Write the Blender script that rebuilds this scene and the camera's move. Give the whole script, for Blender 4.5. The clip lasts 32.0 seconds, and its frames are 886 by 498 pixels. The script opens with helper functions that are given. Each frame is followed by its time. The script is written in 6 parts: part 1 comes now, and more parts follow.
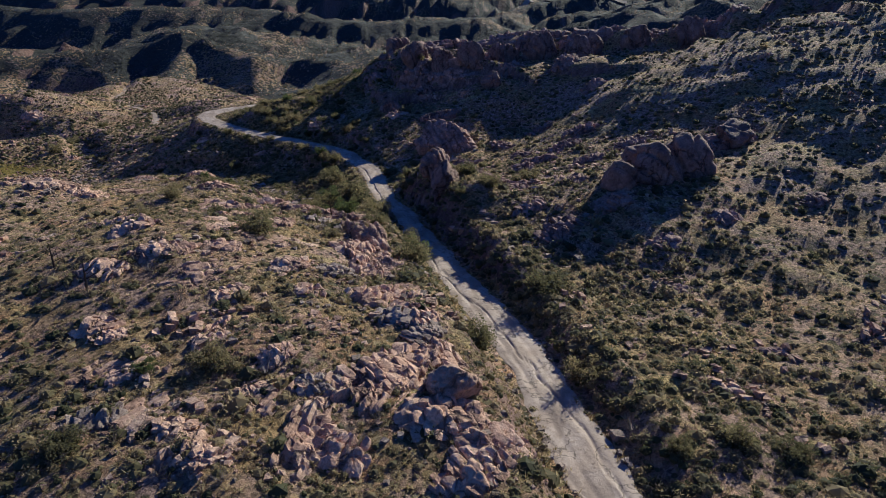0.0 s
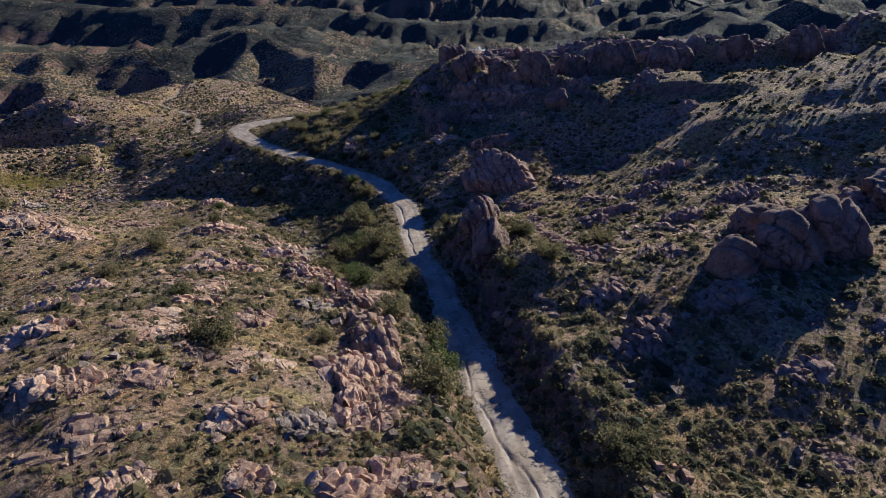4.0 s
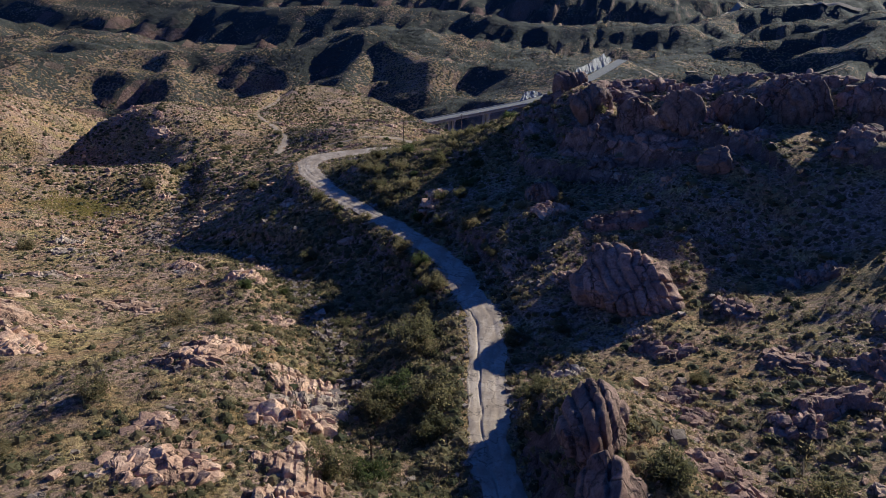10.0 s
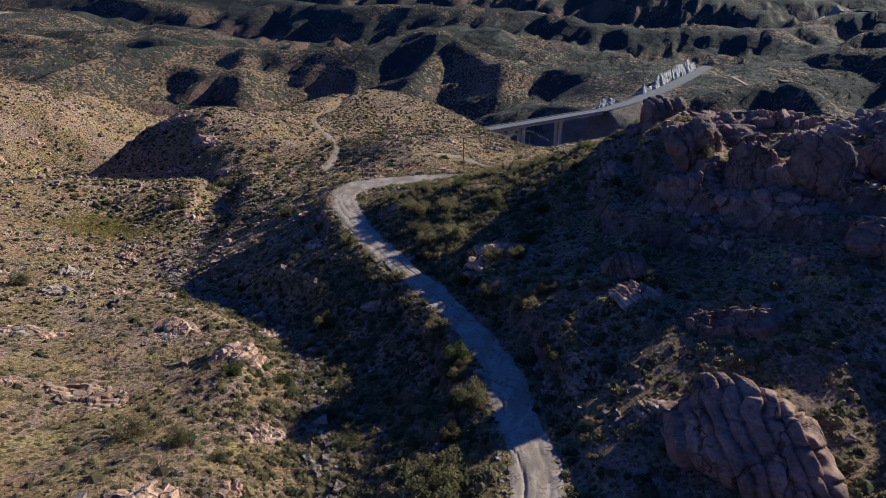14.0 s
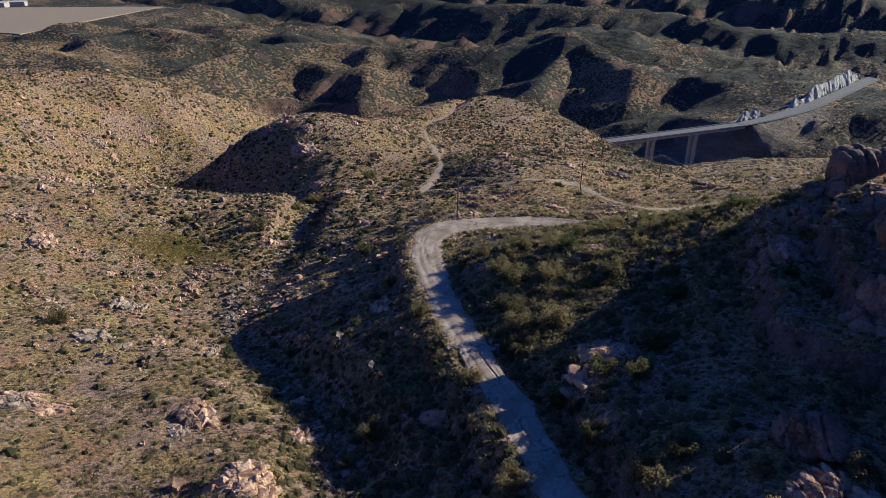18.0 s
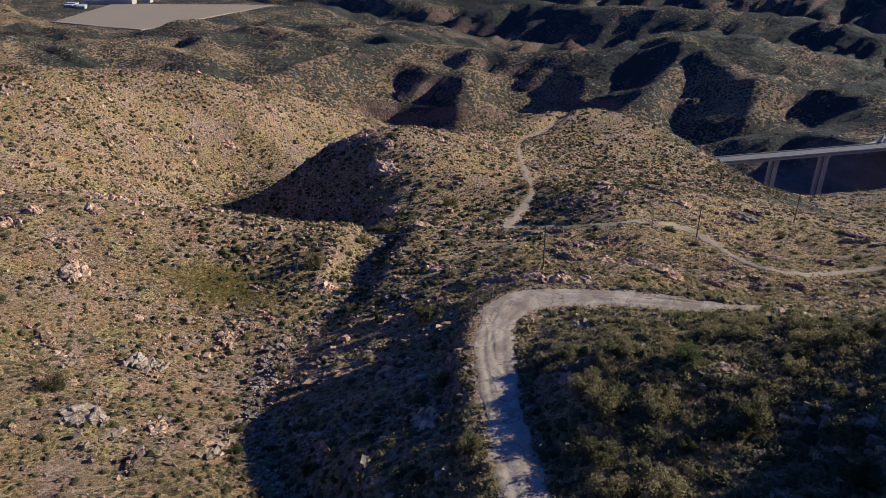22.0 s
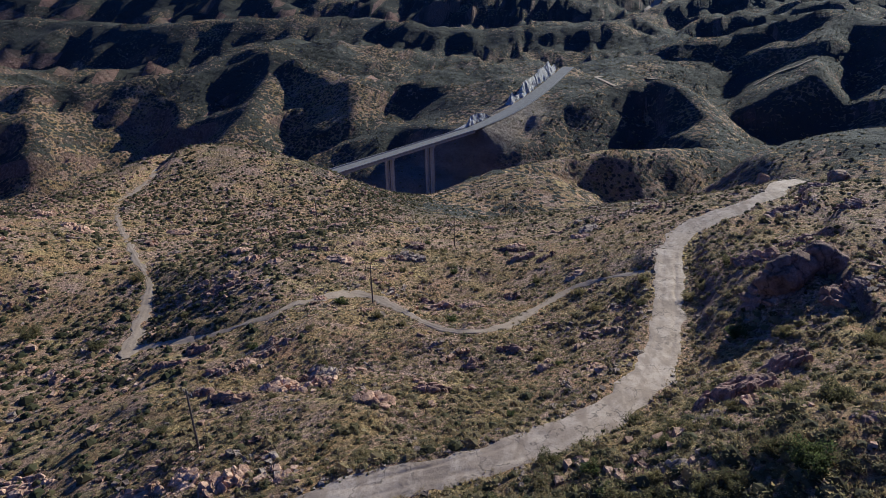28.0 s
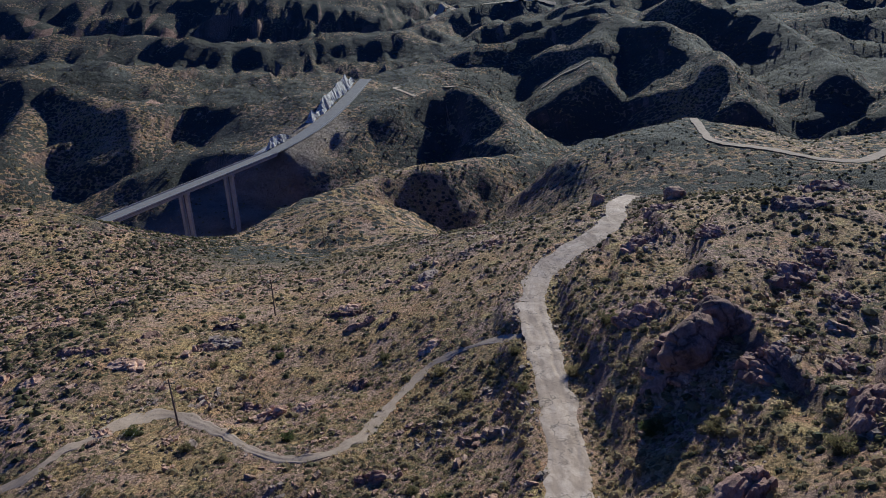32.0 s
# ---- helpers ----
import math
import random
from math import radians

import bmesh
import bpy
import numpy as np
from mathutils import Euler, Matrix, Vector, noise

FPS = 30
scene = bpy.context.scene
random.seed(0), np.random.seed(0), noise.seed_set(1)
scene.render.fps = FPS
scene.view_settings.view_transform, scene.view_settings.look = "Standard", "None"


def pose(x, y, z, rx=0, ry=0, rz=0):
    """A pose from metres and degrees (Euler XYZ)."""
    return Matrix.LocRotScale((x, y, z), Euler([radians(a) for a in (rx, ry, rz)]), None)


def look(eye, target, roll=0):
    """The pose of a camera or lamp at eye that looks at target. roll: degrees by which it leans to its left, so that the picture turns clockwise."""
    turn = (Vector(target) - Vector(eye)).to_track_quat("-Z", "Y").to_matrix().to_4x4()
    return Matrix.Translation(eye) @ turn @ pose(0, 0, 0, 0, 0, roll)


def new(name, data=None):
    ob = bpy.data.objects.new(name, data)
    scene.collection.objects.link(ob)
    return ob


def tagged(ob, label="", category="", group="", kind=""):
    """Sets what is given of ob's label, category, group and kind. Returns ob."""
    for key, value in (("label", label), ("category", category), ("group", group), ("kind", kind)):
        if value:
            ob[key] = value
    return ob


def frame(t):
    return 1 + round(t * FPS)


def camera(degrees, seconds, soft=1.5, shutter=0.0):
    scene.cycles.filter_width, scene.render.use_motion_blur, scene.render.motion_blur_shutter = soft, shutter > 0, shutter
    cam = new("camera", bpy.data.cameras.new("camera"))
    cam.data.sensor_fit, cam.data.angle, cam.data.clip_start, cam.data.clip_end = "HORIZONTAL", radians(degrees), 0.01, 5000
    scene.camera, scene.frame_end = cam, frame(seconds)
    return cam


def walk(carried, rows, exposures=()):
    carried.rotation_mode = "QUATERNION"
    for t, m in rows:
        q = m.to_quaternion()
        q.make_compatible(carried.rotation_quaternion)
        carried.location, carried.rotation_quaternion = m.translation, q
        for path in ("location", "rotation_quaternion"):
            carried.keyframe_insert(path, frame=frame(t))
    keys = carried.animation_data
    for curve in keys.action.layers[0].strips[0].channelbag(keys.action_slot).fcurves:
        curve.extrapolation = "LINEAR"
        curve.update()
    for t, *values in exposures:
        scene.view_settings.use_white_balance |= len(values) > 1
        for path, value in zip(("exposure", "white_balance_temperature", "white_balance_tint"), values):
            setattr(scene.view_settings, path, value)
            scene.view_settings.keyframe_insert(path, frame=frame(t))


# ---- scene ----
cam = camera(65.8, 32.0, soft=0.6)
METRES, EYE, TILT, LEAN, TURN = 230.0, 60.0, -25.4, -1.2, 0.0
ROWS = [
    (0.0, 0.0, 0.0, 0.0, 0.0, 0.0, -0.0),
    (0.5, 0.0022, 0.0146, 0.0056, 1.22, -0.0, -0.45),
    (1.0, 0.0039, 0.0292, 0.0111, 2.32, -0.03, -0.84),
    (1.5, 0.0052, 0.044, 0.0165, 3.31, -0.07, -1.15),
    (2.0, 0.0063, 0.0587, 0.0221, 4.09, -0.1, -1.4),
    (2.5, 0.0072, 0.0734, 0.0279, 4.51, -0.11, -1.6),
    (3.0, 0.0079, 0.088, 0.034, 4.59, -0.11, -1.71),
    (3.5, 0.0082, 0.1024, 0.0403, 4.63, -0.11, -1.83),
    (5.5, 0.008, 0.1599, 0.066, 7.73, -0.29, -2.91),
    (6.0, 0.0074, 0.1743, 0.0724, 8.57, -0.32, -3.41),
    (6.5, 0.0065, 0.1887, 0.0791, 9.42, -0.36, -3.84),
    (7.0, 0.0054, 0.2031, 0.0858, 10.23, -0.41, -4.27),
    (7.5, 0.0041, 0.2178, 0.092, 10.88, -0.44, -4.62),
    (8.0, 0.0027, 0.2323, 0.0983, 11.53, -0.53, -4.93),
    (8.5, 0.0009, 0.2467, 0.1043, 12.17, -0.56, -5.23),
    (9.0, -0.0011, 0.2612, 0.1101, 12.82, -0.59, -5.43),
    (9.5, -0.0031, 0.2759, 0.1155, 13.48, -0.63, -5.67),
    (10.0, -0.0053, 0.2903, 0.1213, 14.05, -0.68, -5.89),
    (10.5, -0.0074, 0.3038, 0.1266, 14.47, -0.73, -6.1),
    (11.0, -0.0099, 0.3182, 0.1325, 14.88, -0.76, -6.33),
    (11.5, -0.0127, 0.3325, 0.1385, 15.35, -0.83, -6.57),
    (12.0, -0.0157, 0.3469, 0.1443, 15.96, -0.91, -6.85),
    (12.5, -0.0188, 0.3612, 0.1502, 16.79, -1.04, -7.21),
    (13.0, -0.0221, 0.3755, 0.1561, 17.68, -1.15, -7.59),
    (13.5, -0.0257, 0.3897, 0.1621, 18.64, -1.29, -8.0),
    (14.0, -0.0294, 0.404, 0.1681, 19.69, -1.46, -8.41),
    (14.5, -0.0334, 0.4182, 0.174, 20.72, -1.64, -8.84),
    (16.5, -0.0517, 0.4751, 0.197, 25.47, -2.5, -10.58),
    (17.0, -0.0569, 0.489, 0.2027, 26.83, -2.76, -11.07),
    (17.5, -0.0625, 0.5028, 0.2083, 28.21, -3.04, -11.59),
    (18.0, -0.0682, 0.5166, 0.2139, 29.59, -3.33, -12.07),
    (18.5, -0.0744, 0.53, 0.2194, 30.96, -3.62, -12.56),
    (19.0, -0.0807, 0.5431, 0.225, 32.34, -3.93, -13.02),
    (19.5, -0.0875, 0.5559, 0.2306, 33.73, -4.26, -13.5),
    (20.0, -0.0946, 0.569, 0.2359, 35.0, -4.56, -13.9),
    (20.5, -0.102, 0.5817, 0.2414, 36.18, -4.85, -14.28),
    (21.0, -0.1097, 0.5942, 0.2469, 37.35, -5.15, -14.65),
    (21.5, -0.1175, 0.6069, 0.2525, 37.93, -5.32, -14.84),
    (22.0, -0.1256, 0.6192, 0.2579, 37.97, -5.33, -14.89),
    (22.5, -0.1339, 0.6315, 0.2633, 37.92, -5.32, -14.9),
    (23.0, -0.1423, 0.644, 0.2688, 36.19, -4.87, -14.37),
    (23.5, -0.1509, 0.6557, 0.2741, 33.39, -4.17, -13.47),
    (24.0, -0.1595, 0.6679, 0.2794, 31.16, -3.61, -12.49),
    (24.5, -0.1679, 0.68, 0.2845, 28.89, -3.09, -11.5),
    (25.0, -0.1758, 0.6924, 0.2897, 26.31, -2.56, -10.38),
    (25.5, -0.1835, 0.7049, 0.295, 23.41, -2.03, -9.14),
    (27.5, -0.2093, 0.7555, 0.3169, 10.55, -0.39, -2.75),
    (28.0, -0.2143, 0.7687, 0.3224, 7.58, -0.19, -1.06),
    (28.5, -0.2187, 0.7817, 0.3281, 4.69, -0.06, 0.55),
    (29.0, -0.2225, 0.7952, 0.3337, 2.14, 0.0, 1.83),
    (29.5, -0.2255, 0.8085, 0.3398, 0.76, 0.06, 2.63),
    (30.0, -0.2277, 0.822, 0.3457, -0.23, 0.1, 3.16),
    (30.5, -0.229, 0.8357, 0.3517, -1.92, 0.1, 3.86),
    (31.0, -0.2297, 0.8492, 0.358, -3.96, 0.05, 4.52),
    (31.5, -0.2299, 0.8627, 0.3642, -5.83, -0.02, 5.14),
    (32.0, -0.2297, 0.8762, 0.3706, -7.85, -0.11, 5.86),
]
walk(cam, [(t, pose(0, 0, EYE, TILT, LEAN, TURN) @ pose(METRES * x, METRES * y, METRES * z, 90 + pitch, roll, yaw)) for t, x, y, z, yaw, pitch, roll in ROWS], exposures=[(0, 0.62, 4550, 15), (14, 0.60, 4550, 15), (20, 0.60, 4680, 15), (25, 0.57, 4620, 15), (28, 0.45, 4450, 15), (32, 0.38, 4400, 15)])

# ---- light: low sun ahead and to the right, clear sky ----
SUN_AZ, SUN_EL = 33.0, 21.0  # degrees clockwise from straight ahead (+y), and above the horizon
world = bpy.data.worlds.new("sky")
scene.world = world
world.use_nodes = True
nt = world.node_tree
sky = nt.nodes.new("ShaderNodeTexSky")
sky.sky_type, sky.sun_disc = "NISHITA", False
sky.sun_elevation, sky.sun_rotation = radians(SUN_EL), radians(SUN_AZ)
sky.air_density, sky.dust_density, sky.ozone_density = 1.0, 0.2, 4.0
nt.nodes["Background"].inputs["Strength"].default_value = 0.032
deep = nt.nodes.new("ShaderNodeMix")
deep.data_type, deep.blend_type = "RGBA", "MULTIPLY"
deep.inputs["Factor"].default_value = 1.0
deep.inputs["B"].default_value = (0.72, 0.92, 1.48, 1)
nt.links.new(sky.outputs["Color"], deep.inputs["A"])
nt.links.new(deep.outputs["Result"], nt.nodes["Background"].inputs["Color"])
sun = new("sun", bpy.data.lights.new("sun", "SUN"))
sun.data.energy, sun.data.angle, sun.data.color = 5.0, radians(0.5), (0.99, 0.79, 0.43)
sun.matrix_world = look((0, 0, 0), (-math.sin(radians(SUN_AZ)) * math.cos(radians(SUN_EL)), -math.cos(radians(SUN_AZ)) * math.cos(radians(SUN_EL)), -math.sin(radians(SUN_EL))))

# ---- materials ----
def material(name, rough=0.9):
    m = bpy.data.materials.new(name)
    m.use_nodes = True
    t = m.node_tree
    b = t.nodes["Principled BSDF"]
    b.inputs["Roughness"].default_value = rough
    b.inputs["Specular IOR Level"].default_value = 0.25
    return m, t, b


def node(t, kind, **values):
    n = t.nodes.new(kind)
    for k, v in values.items():
        n.inputs[k.replace("_", " ")].default_value = v
    return n


def texture(t, scale, detail=6.0, rough=0.6, coords=None, stretch=None):
    n = node(t, "ShaderNodeTexNoise", Scale=scale, Detail=detail, Roughness=rough)
    g = coords or t.nodes.new("ShaderNodeNewGeometry").outputs["Position"]
    if stretch:
        s = t.nodes.new("ShaderNodeMapping")
        s.inputs["Scale"].default_value = stretch
        t.links.new(g, s.inputs["Vector"])
        g = s.outputs["Vector"]
    t.links.new(g, n.inputs["Vector"])
    return n.outputs["Fac"]


def texture_colour(t, scale):
    n = node(t, "ShaderNodeTexNoise", Scale=scale, Detail=3.0)
    t.links.new(t.nodes.new("ShaderNodeNewGeometry").outputs["Position"], n.inputs["Vector"])
    return n.outputs["Color"]


def ramp(t, fac, stops):
    r = t.nodes.new("ShaderNodeValToRGB")
    while len(r.color_ramp.elements) < len(stops):
        r.color_ramp.elements.new(0.5)
    for e, (p, c) in zip(r.color_ramp.elements, stops):
        e.position, e.color = p, (*c, 1) if len(c) == 3 else c
    t.links.new(fac, r.inputs["Fac"])
    return r.outputs["Color"]


def grey(v):
    return (v, v, v)


def blend(t, fac, a, b, mode="MIX"):
    m = t.nodes.new("ShaderNodeMix")
    m.data_type, m.blend_type = "RGBA", mode
    for sock, val in ((m.inputs["Factor"], fac), (m.inputs["A"], a), (m.inputs["B"], b)):
        if isinstance(val, bpy.types.NodeSocket):
            t.links.new(val, sock)
        elif isinstance(val, (int, float)):
            sock.default_value = val
        else:
            sock.default_value = (*val, 1)
    return m.outputs["Result"]


def relief(t, b, fac, strength, distance):
    n = node(t, "ShaderNodeBump", Strength=strength, Distance=distance)
    t.links.new(fac, n.inputs["Height"])
    t.links.new(n.outputs["Normal"], b.inputs["Normal"])
    return n


def ground_material():
    m, t, b = material("desert_ground", 0.95)
    place_at = t.nodes.new("ShaderNodeNewGeometry").outputs["Position"]
    big = texture(t, 0.022, 5)
    mid = texture(t, 0.16, 6)
    fine = texture(t, 1.3, 8, 0.7)
    grit = texture(t, 9.0, 6, 0.7)
    soil = ramp(t, big, [(0.35, (0.32, 0.20, 0.125)), (0.5, (0.42, 0.275, 0.165)), (0.68, (0.30, 0.20, 0.135))])
    straw = ramp(t, fine, [(0.3, (0.20, 0.135, 0.055)), (0.55, (0.40, 0.27, 0.11)), (0.75, (0.50, 0.36, 0.165))])
    stone = ramp(t, fine, [(0.3, (0.20, 0.135, 0.095)), (0.55, (0.45, 0.30, 0.205)), (0.8, (0.60, 0.43, 0.31))])
    c = blend(t, ramp(t, mid, [(0.42, grey(0)), (0.54, grey(1))]), soil, straw)
    patch = texture(t, 0.075, 5, 0.65)
    c = blend(t, ramp(t, patch, [(0.48, grey(0)), (0.57, grey(1))]), c, stone)
    rust = texture(t, 0.11, 6, 0.7)
    c = blend(t, ramp(t, rust, [(0.52, grey(0.0)), (0.62, grey(0.75))]), c, (0.43, 0.245, 0.12))
    gold = texture(t, 0.13, 6, 0.7, None, (1.0, 1.3, 0.7))
    c = blend(t, ramp(t, gold, [(0.55, grey(0.0)), (0.64, grey(0.8))]), c, (0.47, 0.36, 0.135))
    pebble = node(t, "ShaderNodeTexVoronoi", Scale=3.2)
    t.links.new(place_at, pebble.inputs["Vector"])
    tint = t.nodes.new("ShaderNodeRGBToBW")
    t.links.new(pebble.outputs["Color"], tint.inputs[0])
    c = blend(t, 0.75, c, ramp(t, tint.outputs[0], [(0.15, grey(0.28)), (0.45, grey(0.95)), (0.85, grey(1.5))]), "MULTIPLY")
    # knee-high tussocks: a cell each, straw to olive, with relief of their own
    bent = blend(t, 0.12, place_at, texture_colour(t, 0.9))
    cells = node(t, "ShaderNodeTexVoronoi", Scale=1.15)
    t.links.new(bent, cells.inputs["Vector"])
    hue = t.nodes.new("ShaderNodeSeparateColor")
    t.links.new(cells.outputs["Color"], hue.inputs[0])
    tuft_colour = ramp(t, hue.outputs["Red"], [(0.0, (0.055, 0.052, 0.022)), (0.35, (0.115, 0.10, 0.040)), (0.6, (0.22, 0.165, 0.07)), (0.85, (0.36, 0.265, 0.12)), (1.0, (0.44, 0.35, 0.18))])
    grown_over = texture(t, 0.06, 6, 0.7)
    reach = t.nodes.new("ShaderNodeMath")
    reach.operation = "SUBTRACT"
    t.links.new(ramp(t, grown_over, [(0.36, grey(0.14)), (0.60, grey(0.58))]), reach.inputs[0])
    t.links.new(cells.outputs["Distance"], reach.inputs[1])
    tufts = ramp(t, reach.outputs[0], [(0.0, grey(0.0)), (0.10, grey(0.9))])
    c = blend(t, tufts, c, tuft_colour)
    # chaparral over the country beyond the canyon
    xyz = t.nodes.new("ShaderNodeSeparateXYZ")
    t.links.new(place_at, xyz.inputs[0])
    along = t.nodes.new("ShaderNodeMath")
    along.operation = "MULTIPLY_ADD"
    west = t.nodes.new("ShaderNodeMath")
    west.operation = "MAXIMUM"
    t.links.new(xyz.outputs["X"], west.inputs[0])
    west.inputs[1].default_value = -230
    t.links.new(west.outputs[0], along.inputs[0])
    along.inputs[1].default_value = 0.55
    t.links.new(xyz.outputs["Y"], along.inputs[2])
    beyond = t.nodes.new("ShaderNodeMath")
    beyond.operation = "SUBTRACT"
    beyond.inputs[0].default_value = -450
    t.links.new(xyz.outputs["X"], beyond.inputs[1])
    least = t.nodes.new("ShaderNodeMath")
    least.operation = "MAXIMUM"
    t.links.new(beyond.outputs[0], least.inputs[0])
    least.inputs[1].default_value = 0
    reached = t.nodes.new("ShaderNodeMath")
    t.links.new(along.outputs[0], reached.inputs[0])
    t.links.new(least.outputs[0], reached.inputs[1])
    cover = node(t, "ShaderNodeMapRange")
    t.links.new(reached.outputs[0], cover.inputs["Value"])
    cover.inputs["From Min"].default_value, cover.inputs["From Max"].default_value = 345, 410
    bushes = node(t, "ShaderNodeTexVoronoi", Scale=0.30)
    t.links.new(place_at, bushes.inputs["Vector"])
    woods = texture(t, 0.009, 7, 0.7)
    spread = t.nodes.new("ShaderNodeMath")
    spread.operation = "SUBTRACT"
    away = node(t, "ShaderNodeMapRange")
    t.links.new(along.outputs[0], away.inputs["Value"])
    away.inputs["From Min"].default_value, away.inputs["From Max"].default_value = 600, 1300
    away.inputs["To Max"].default_value = 0.22
    thicker = t.nodes.new("ShaderNodeMath")
    t.links.new(ramp(t, woods, [(0.36, grey(0.30)), (0.62, grey(0.95))]), thicker.inputs[0])
    t.links.new(away.outputs["Result"], thicker.inputs[1])
    t.links.new(thicker.outputs[0], spread.inputs[0])
    t.links.new(bushes.outputs["Distance"], spread.inputs[1])
    lush = ramp(t, spread.outputs[0], [(0.0, grey(0.0)), (0.12, grey(0.95))])
    c = blend(t, blend(t, 1.0, cover.outputs["Result"], lush, "MULTIPLY"), c, (0.045, 0.051, 0.042))
    # bare rock where the ground is too steep to hold soil
    steep = t.nodes.new("ShaderNodeSeparateXYZ")
    t.links.new(t.nodes.new("ShaderNodeNewGeometry").outputs["True Normal"], steep.inputs[0])
    crag = ramp(t, texture(t, 0.55, 8, 0.7, place_at, (1.0, 1.0, 0.35)), [(0.32, (0.11, 0.07, 0.055)), (0.5, (0.25, 0.155, 0.115)), (0.68, (0.42, 0.275, 0.20))])
    c = blend(t, ramp(t, steep.outputs["Z"], [(0.62, grey(1.0)), (0.80, grey(0.0))]), c, crag)
    # raw earth left by the builders of the highway
    worked = t.nodes.new("ShaderNodeAttribute")
    worked.attribute_name = "tone"
    earth = ramp(t, texture(t, 0.05, 6, 0.6, place_at, (1.0, 1.0, 3.0)), [(0.35, (0.20, 0.16, 0.125)), (0.65, (0.33, 0.27, 0.21))])
    c = blend(t, worked.outputs["Fac"], c, earth)
    c = blend(t, 0.85, c, ramp(t, grit, [(0.3, grey(0.18)), (0.62, grey(1.38))]), "MULTIPLY")
    t.links.new(c, b.inputs["Base Color"])
    h = t.nodes.new("ShaderNodeMath")
    h.operation = "MULTIPLY_ADD"
    t.links.new(fine, h.inputs[0])
    h.inputs[1].default_value = 2.0
    t.links.new(grit, h.inputs[2])
    small = relief(t, b, h.outputs[0], 1.0, 0.32)
    hummock = node(t, "ShaderNodeBump", Strength=1.0, Distance=0.55)
    t.links.new(tufts, hummock.inputs["Height"])
    t.links.new(hummock.outputs["Normal"], small.inputs["Normal"])
    crowns = node(t, "ShaderNodeBump", Strength=1.0, Distance=1.6)
    t.links.new(lush, crowns.inputs["Height"])
    t.links.new(cover.outputs["Result"], crowns.inputs["Strength"])
    t.links.new(crowns.outputs["Normal"], hummock.inputs["Normal"])
    folds = node(t, "ShaderNodeBump", Strength=1.0, Distance=16.0)
    t.links.new(texture(t, 0.022, 8, 0.62), folds.inputs["Height"])
    t.links.new(cover.outputs["Result"], folds.inputs["Strength"])
    t.links.new(folds.outputs["Normal"], crowns.inputs["Normal"])
    return m


def rock_material(name, light, mid, dark):
    m, t, b = material(name, 0.9)
    co = t.nodes.new("ShaderNodeNewGeometry").outputs["Position"]
    a, f = texture(t, 0.35, 6, 0.65, co), texture(t, 3.0, 8, 0.7, co)
    c = ramp(t, a, [(0.3, dark), (0.48, mid), (0.66, light)])
    c = blend(t, 0.85, c, ramp(t, f, [(0.32, grey(0.42)), (0.5, grey(0.95)), (0.68, grey(1.22))]), "MULTIPLY")
    stain = texture(t, 0.9, 5, 0.7, co, (1.0, 1.0, 0.3))
    c = blend(t, ramp(t, stain, [(0.55, grey(0.0)), (0.68, grey(0.7))]), c, dark)
    v = node(t, "ShaderNodeTexVoronoi", Scale=0.9)
    v.feature = "DISTANCE_TO_EDGE"
    w = t.nodes.new("ShaderNodeMixRGB")
    w.inputs["Fac"].default_value = 0.75
    t.links.new(co, w.inputs["Color1"])
    n2 = node(t, "ShaderNodeTexNoise", Scale=0.8, Detail=4.0)
    t.links.new(co, n2.inputs["Vector"])
    t.links.new(n2.outputs["Color"], w.inputs["Color2"])
    tall = t.nodes.new("ShaderNodeMapping")
    tall.inputs["Scale"].default_value, tall.inputs["Rotation"].default_value = (1.0, 0.6, 0.35), (0.3, 0.2, 0.4)
    t.links.new(w.outputs["Color"], tall.inputs["Vector"])
    t.links.new(tall.outputs["Vector"], v.inputs["Vector"])
    crack = ramp(t, v.outputs["Distance"], [(0.0, grey(0.1)), (0.035, grey(1.0))])
    c = blend(t, 0.6, c, crack, "MULTIPLY")
    piece = t.nodes.new("ShaderNodeNewGeometry").outputs["Random Per Island"]
    c = blend(t, 0.8, c, ramp(t, piece, [(0.0, grey(0.62)), (0.5, grey(0.95)), (1.0, grey(1.3))]), "MULTIPLY")
    t.links.new(c, b.inputs["Base Color"])
    h = blend(t, 0.5, f, crack)
    relief(t, b, h, 1.0, 0.4)
    return m


def leaf_material(name, low, high, tan, glow=0.6):
    m, t, b = material(name, 0.75)
    at = t.nodes.new("ShaderNodeAttribute")
    at.attribute_name = "tone"
    isl = t.nodes.new("ShaderNodeNewGeometry").outputs["Random Per Island"]
    c = ramp(t, at.outputs["Fac"], [(0.0, low), (0.6, high), (1.0, tan)])
    c = blend(t, 0.8, c, ramp(t, isl, [(0.0, grey(0.6)), (1.0, grey(1.35))]), "MULTIPLY")
    t.links.new(c, b.inputs["Base Color"])
    thin = t.nodes.new("ShaderNodeBsdfTranslucent")
    t.links.new(c, thin.inputs["Color"])
    both = t.nodes.new("ShaderNodeMixShader")
    both.inputs["Fac"].default_value = glow
    t.links.new(b.outputs["BSDF"], both.inputs[1])
    t.links.new(thin.outputs["BSDF"], both.inputs[2])
    t.links.new(both.outputs["Shader"], t.nodes["Material Output"].inputs["Surface"])
    return m


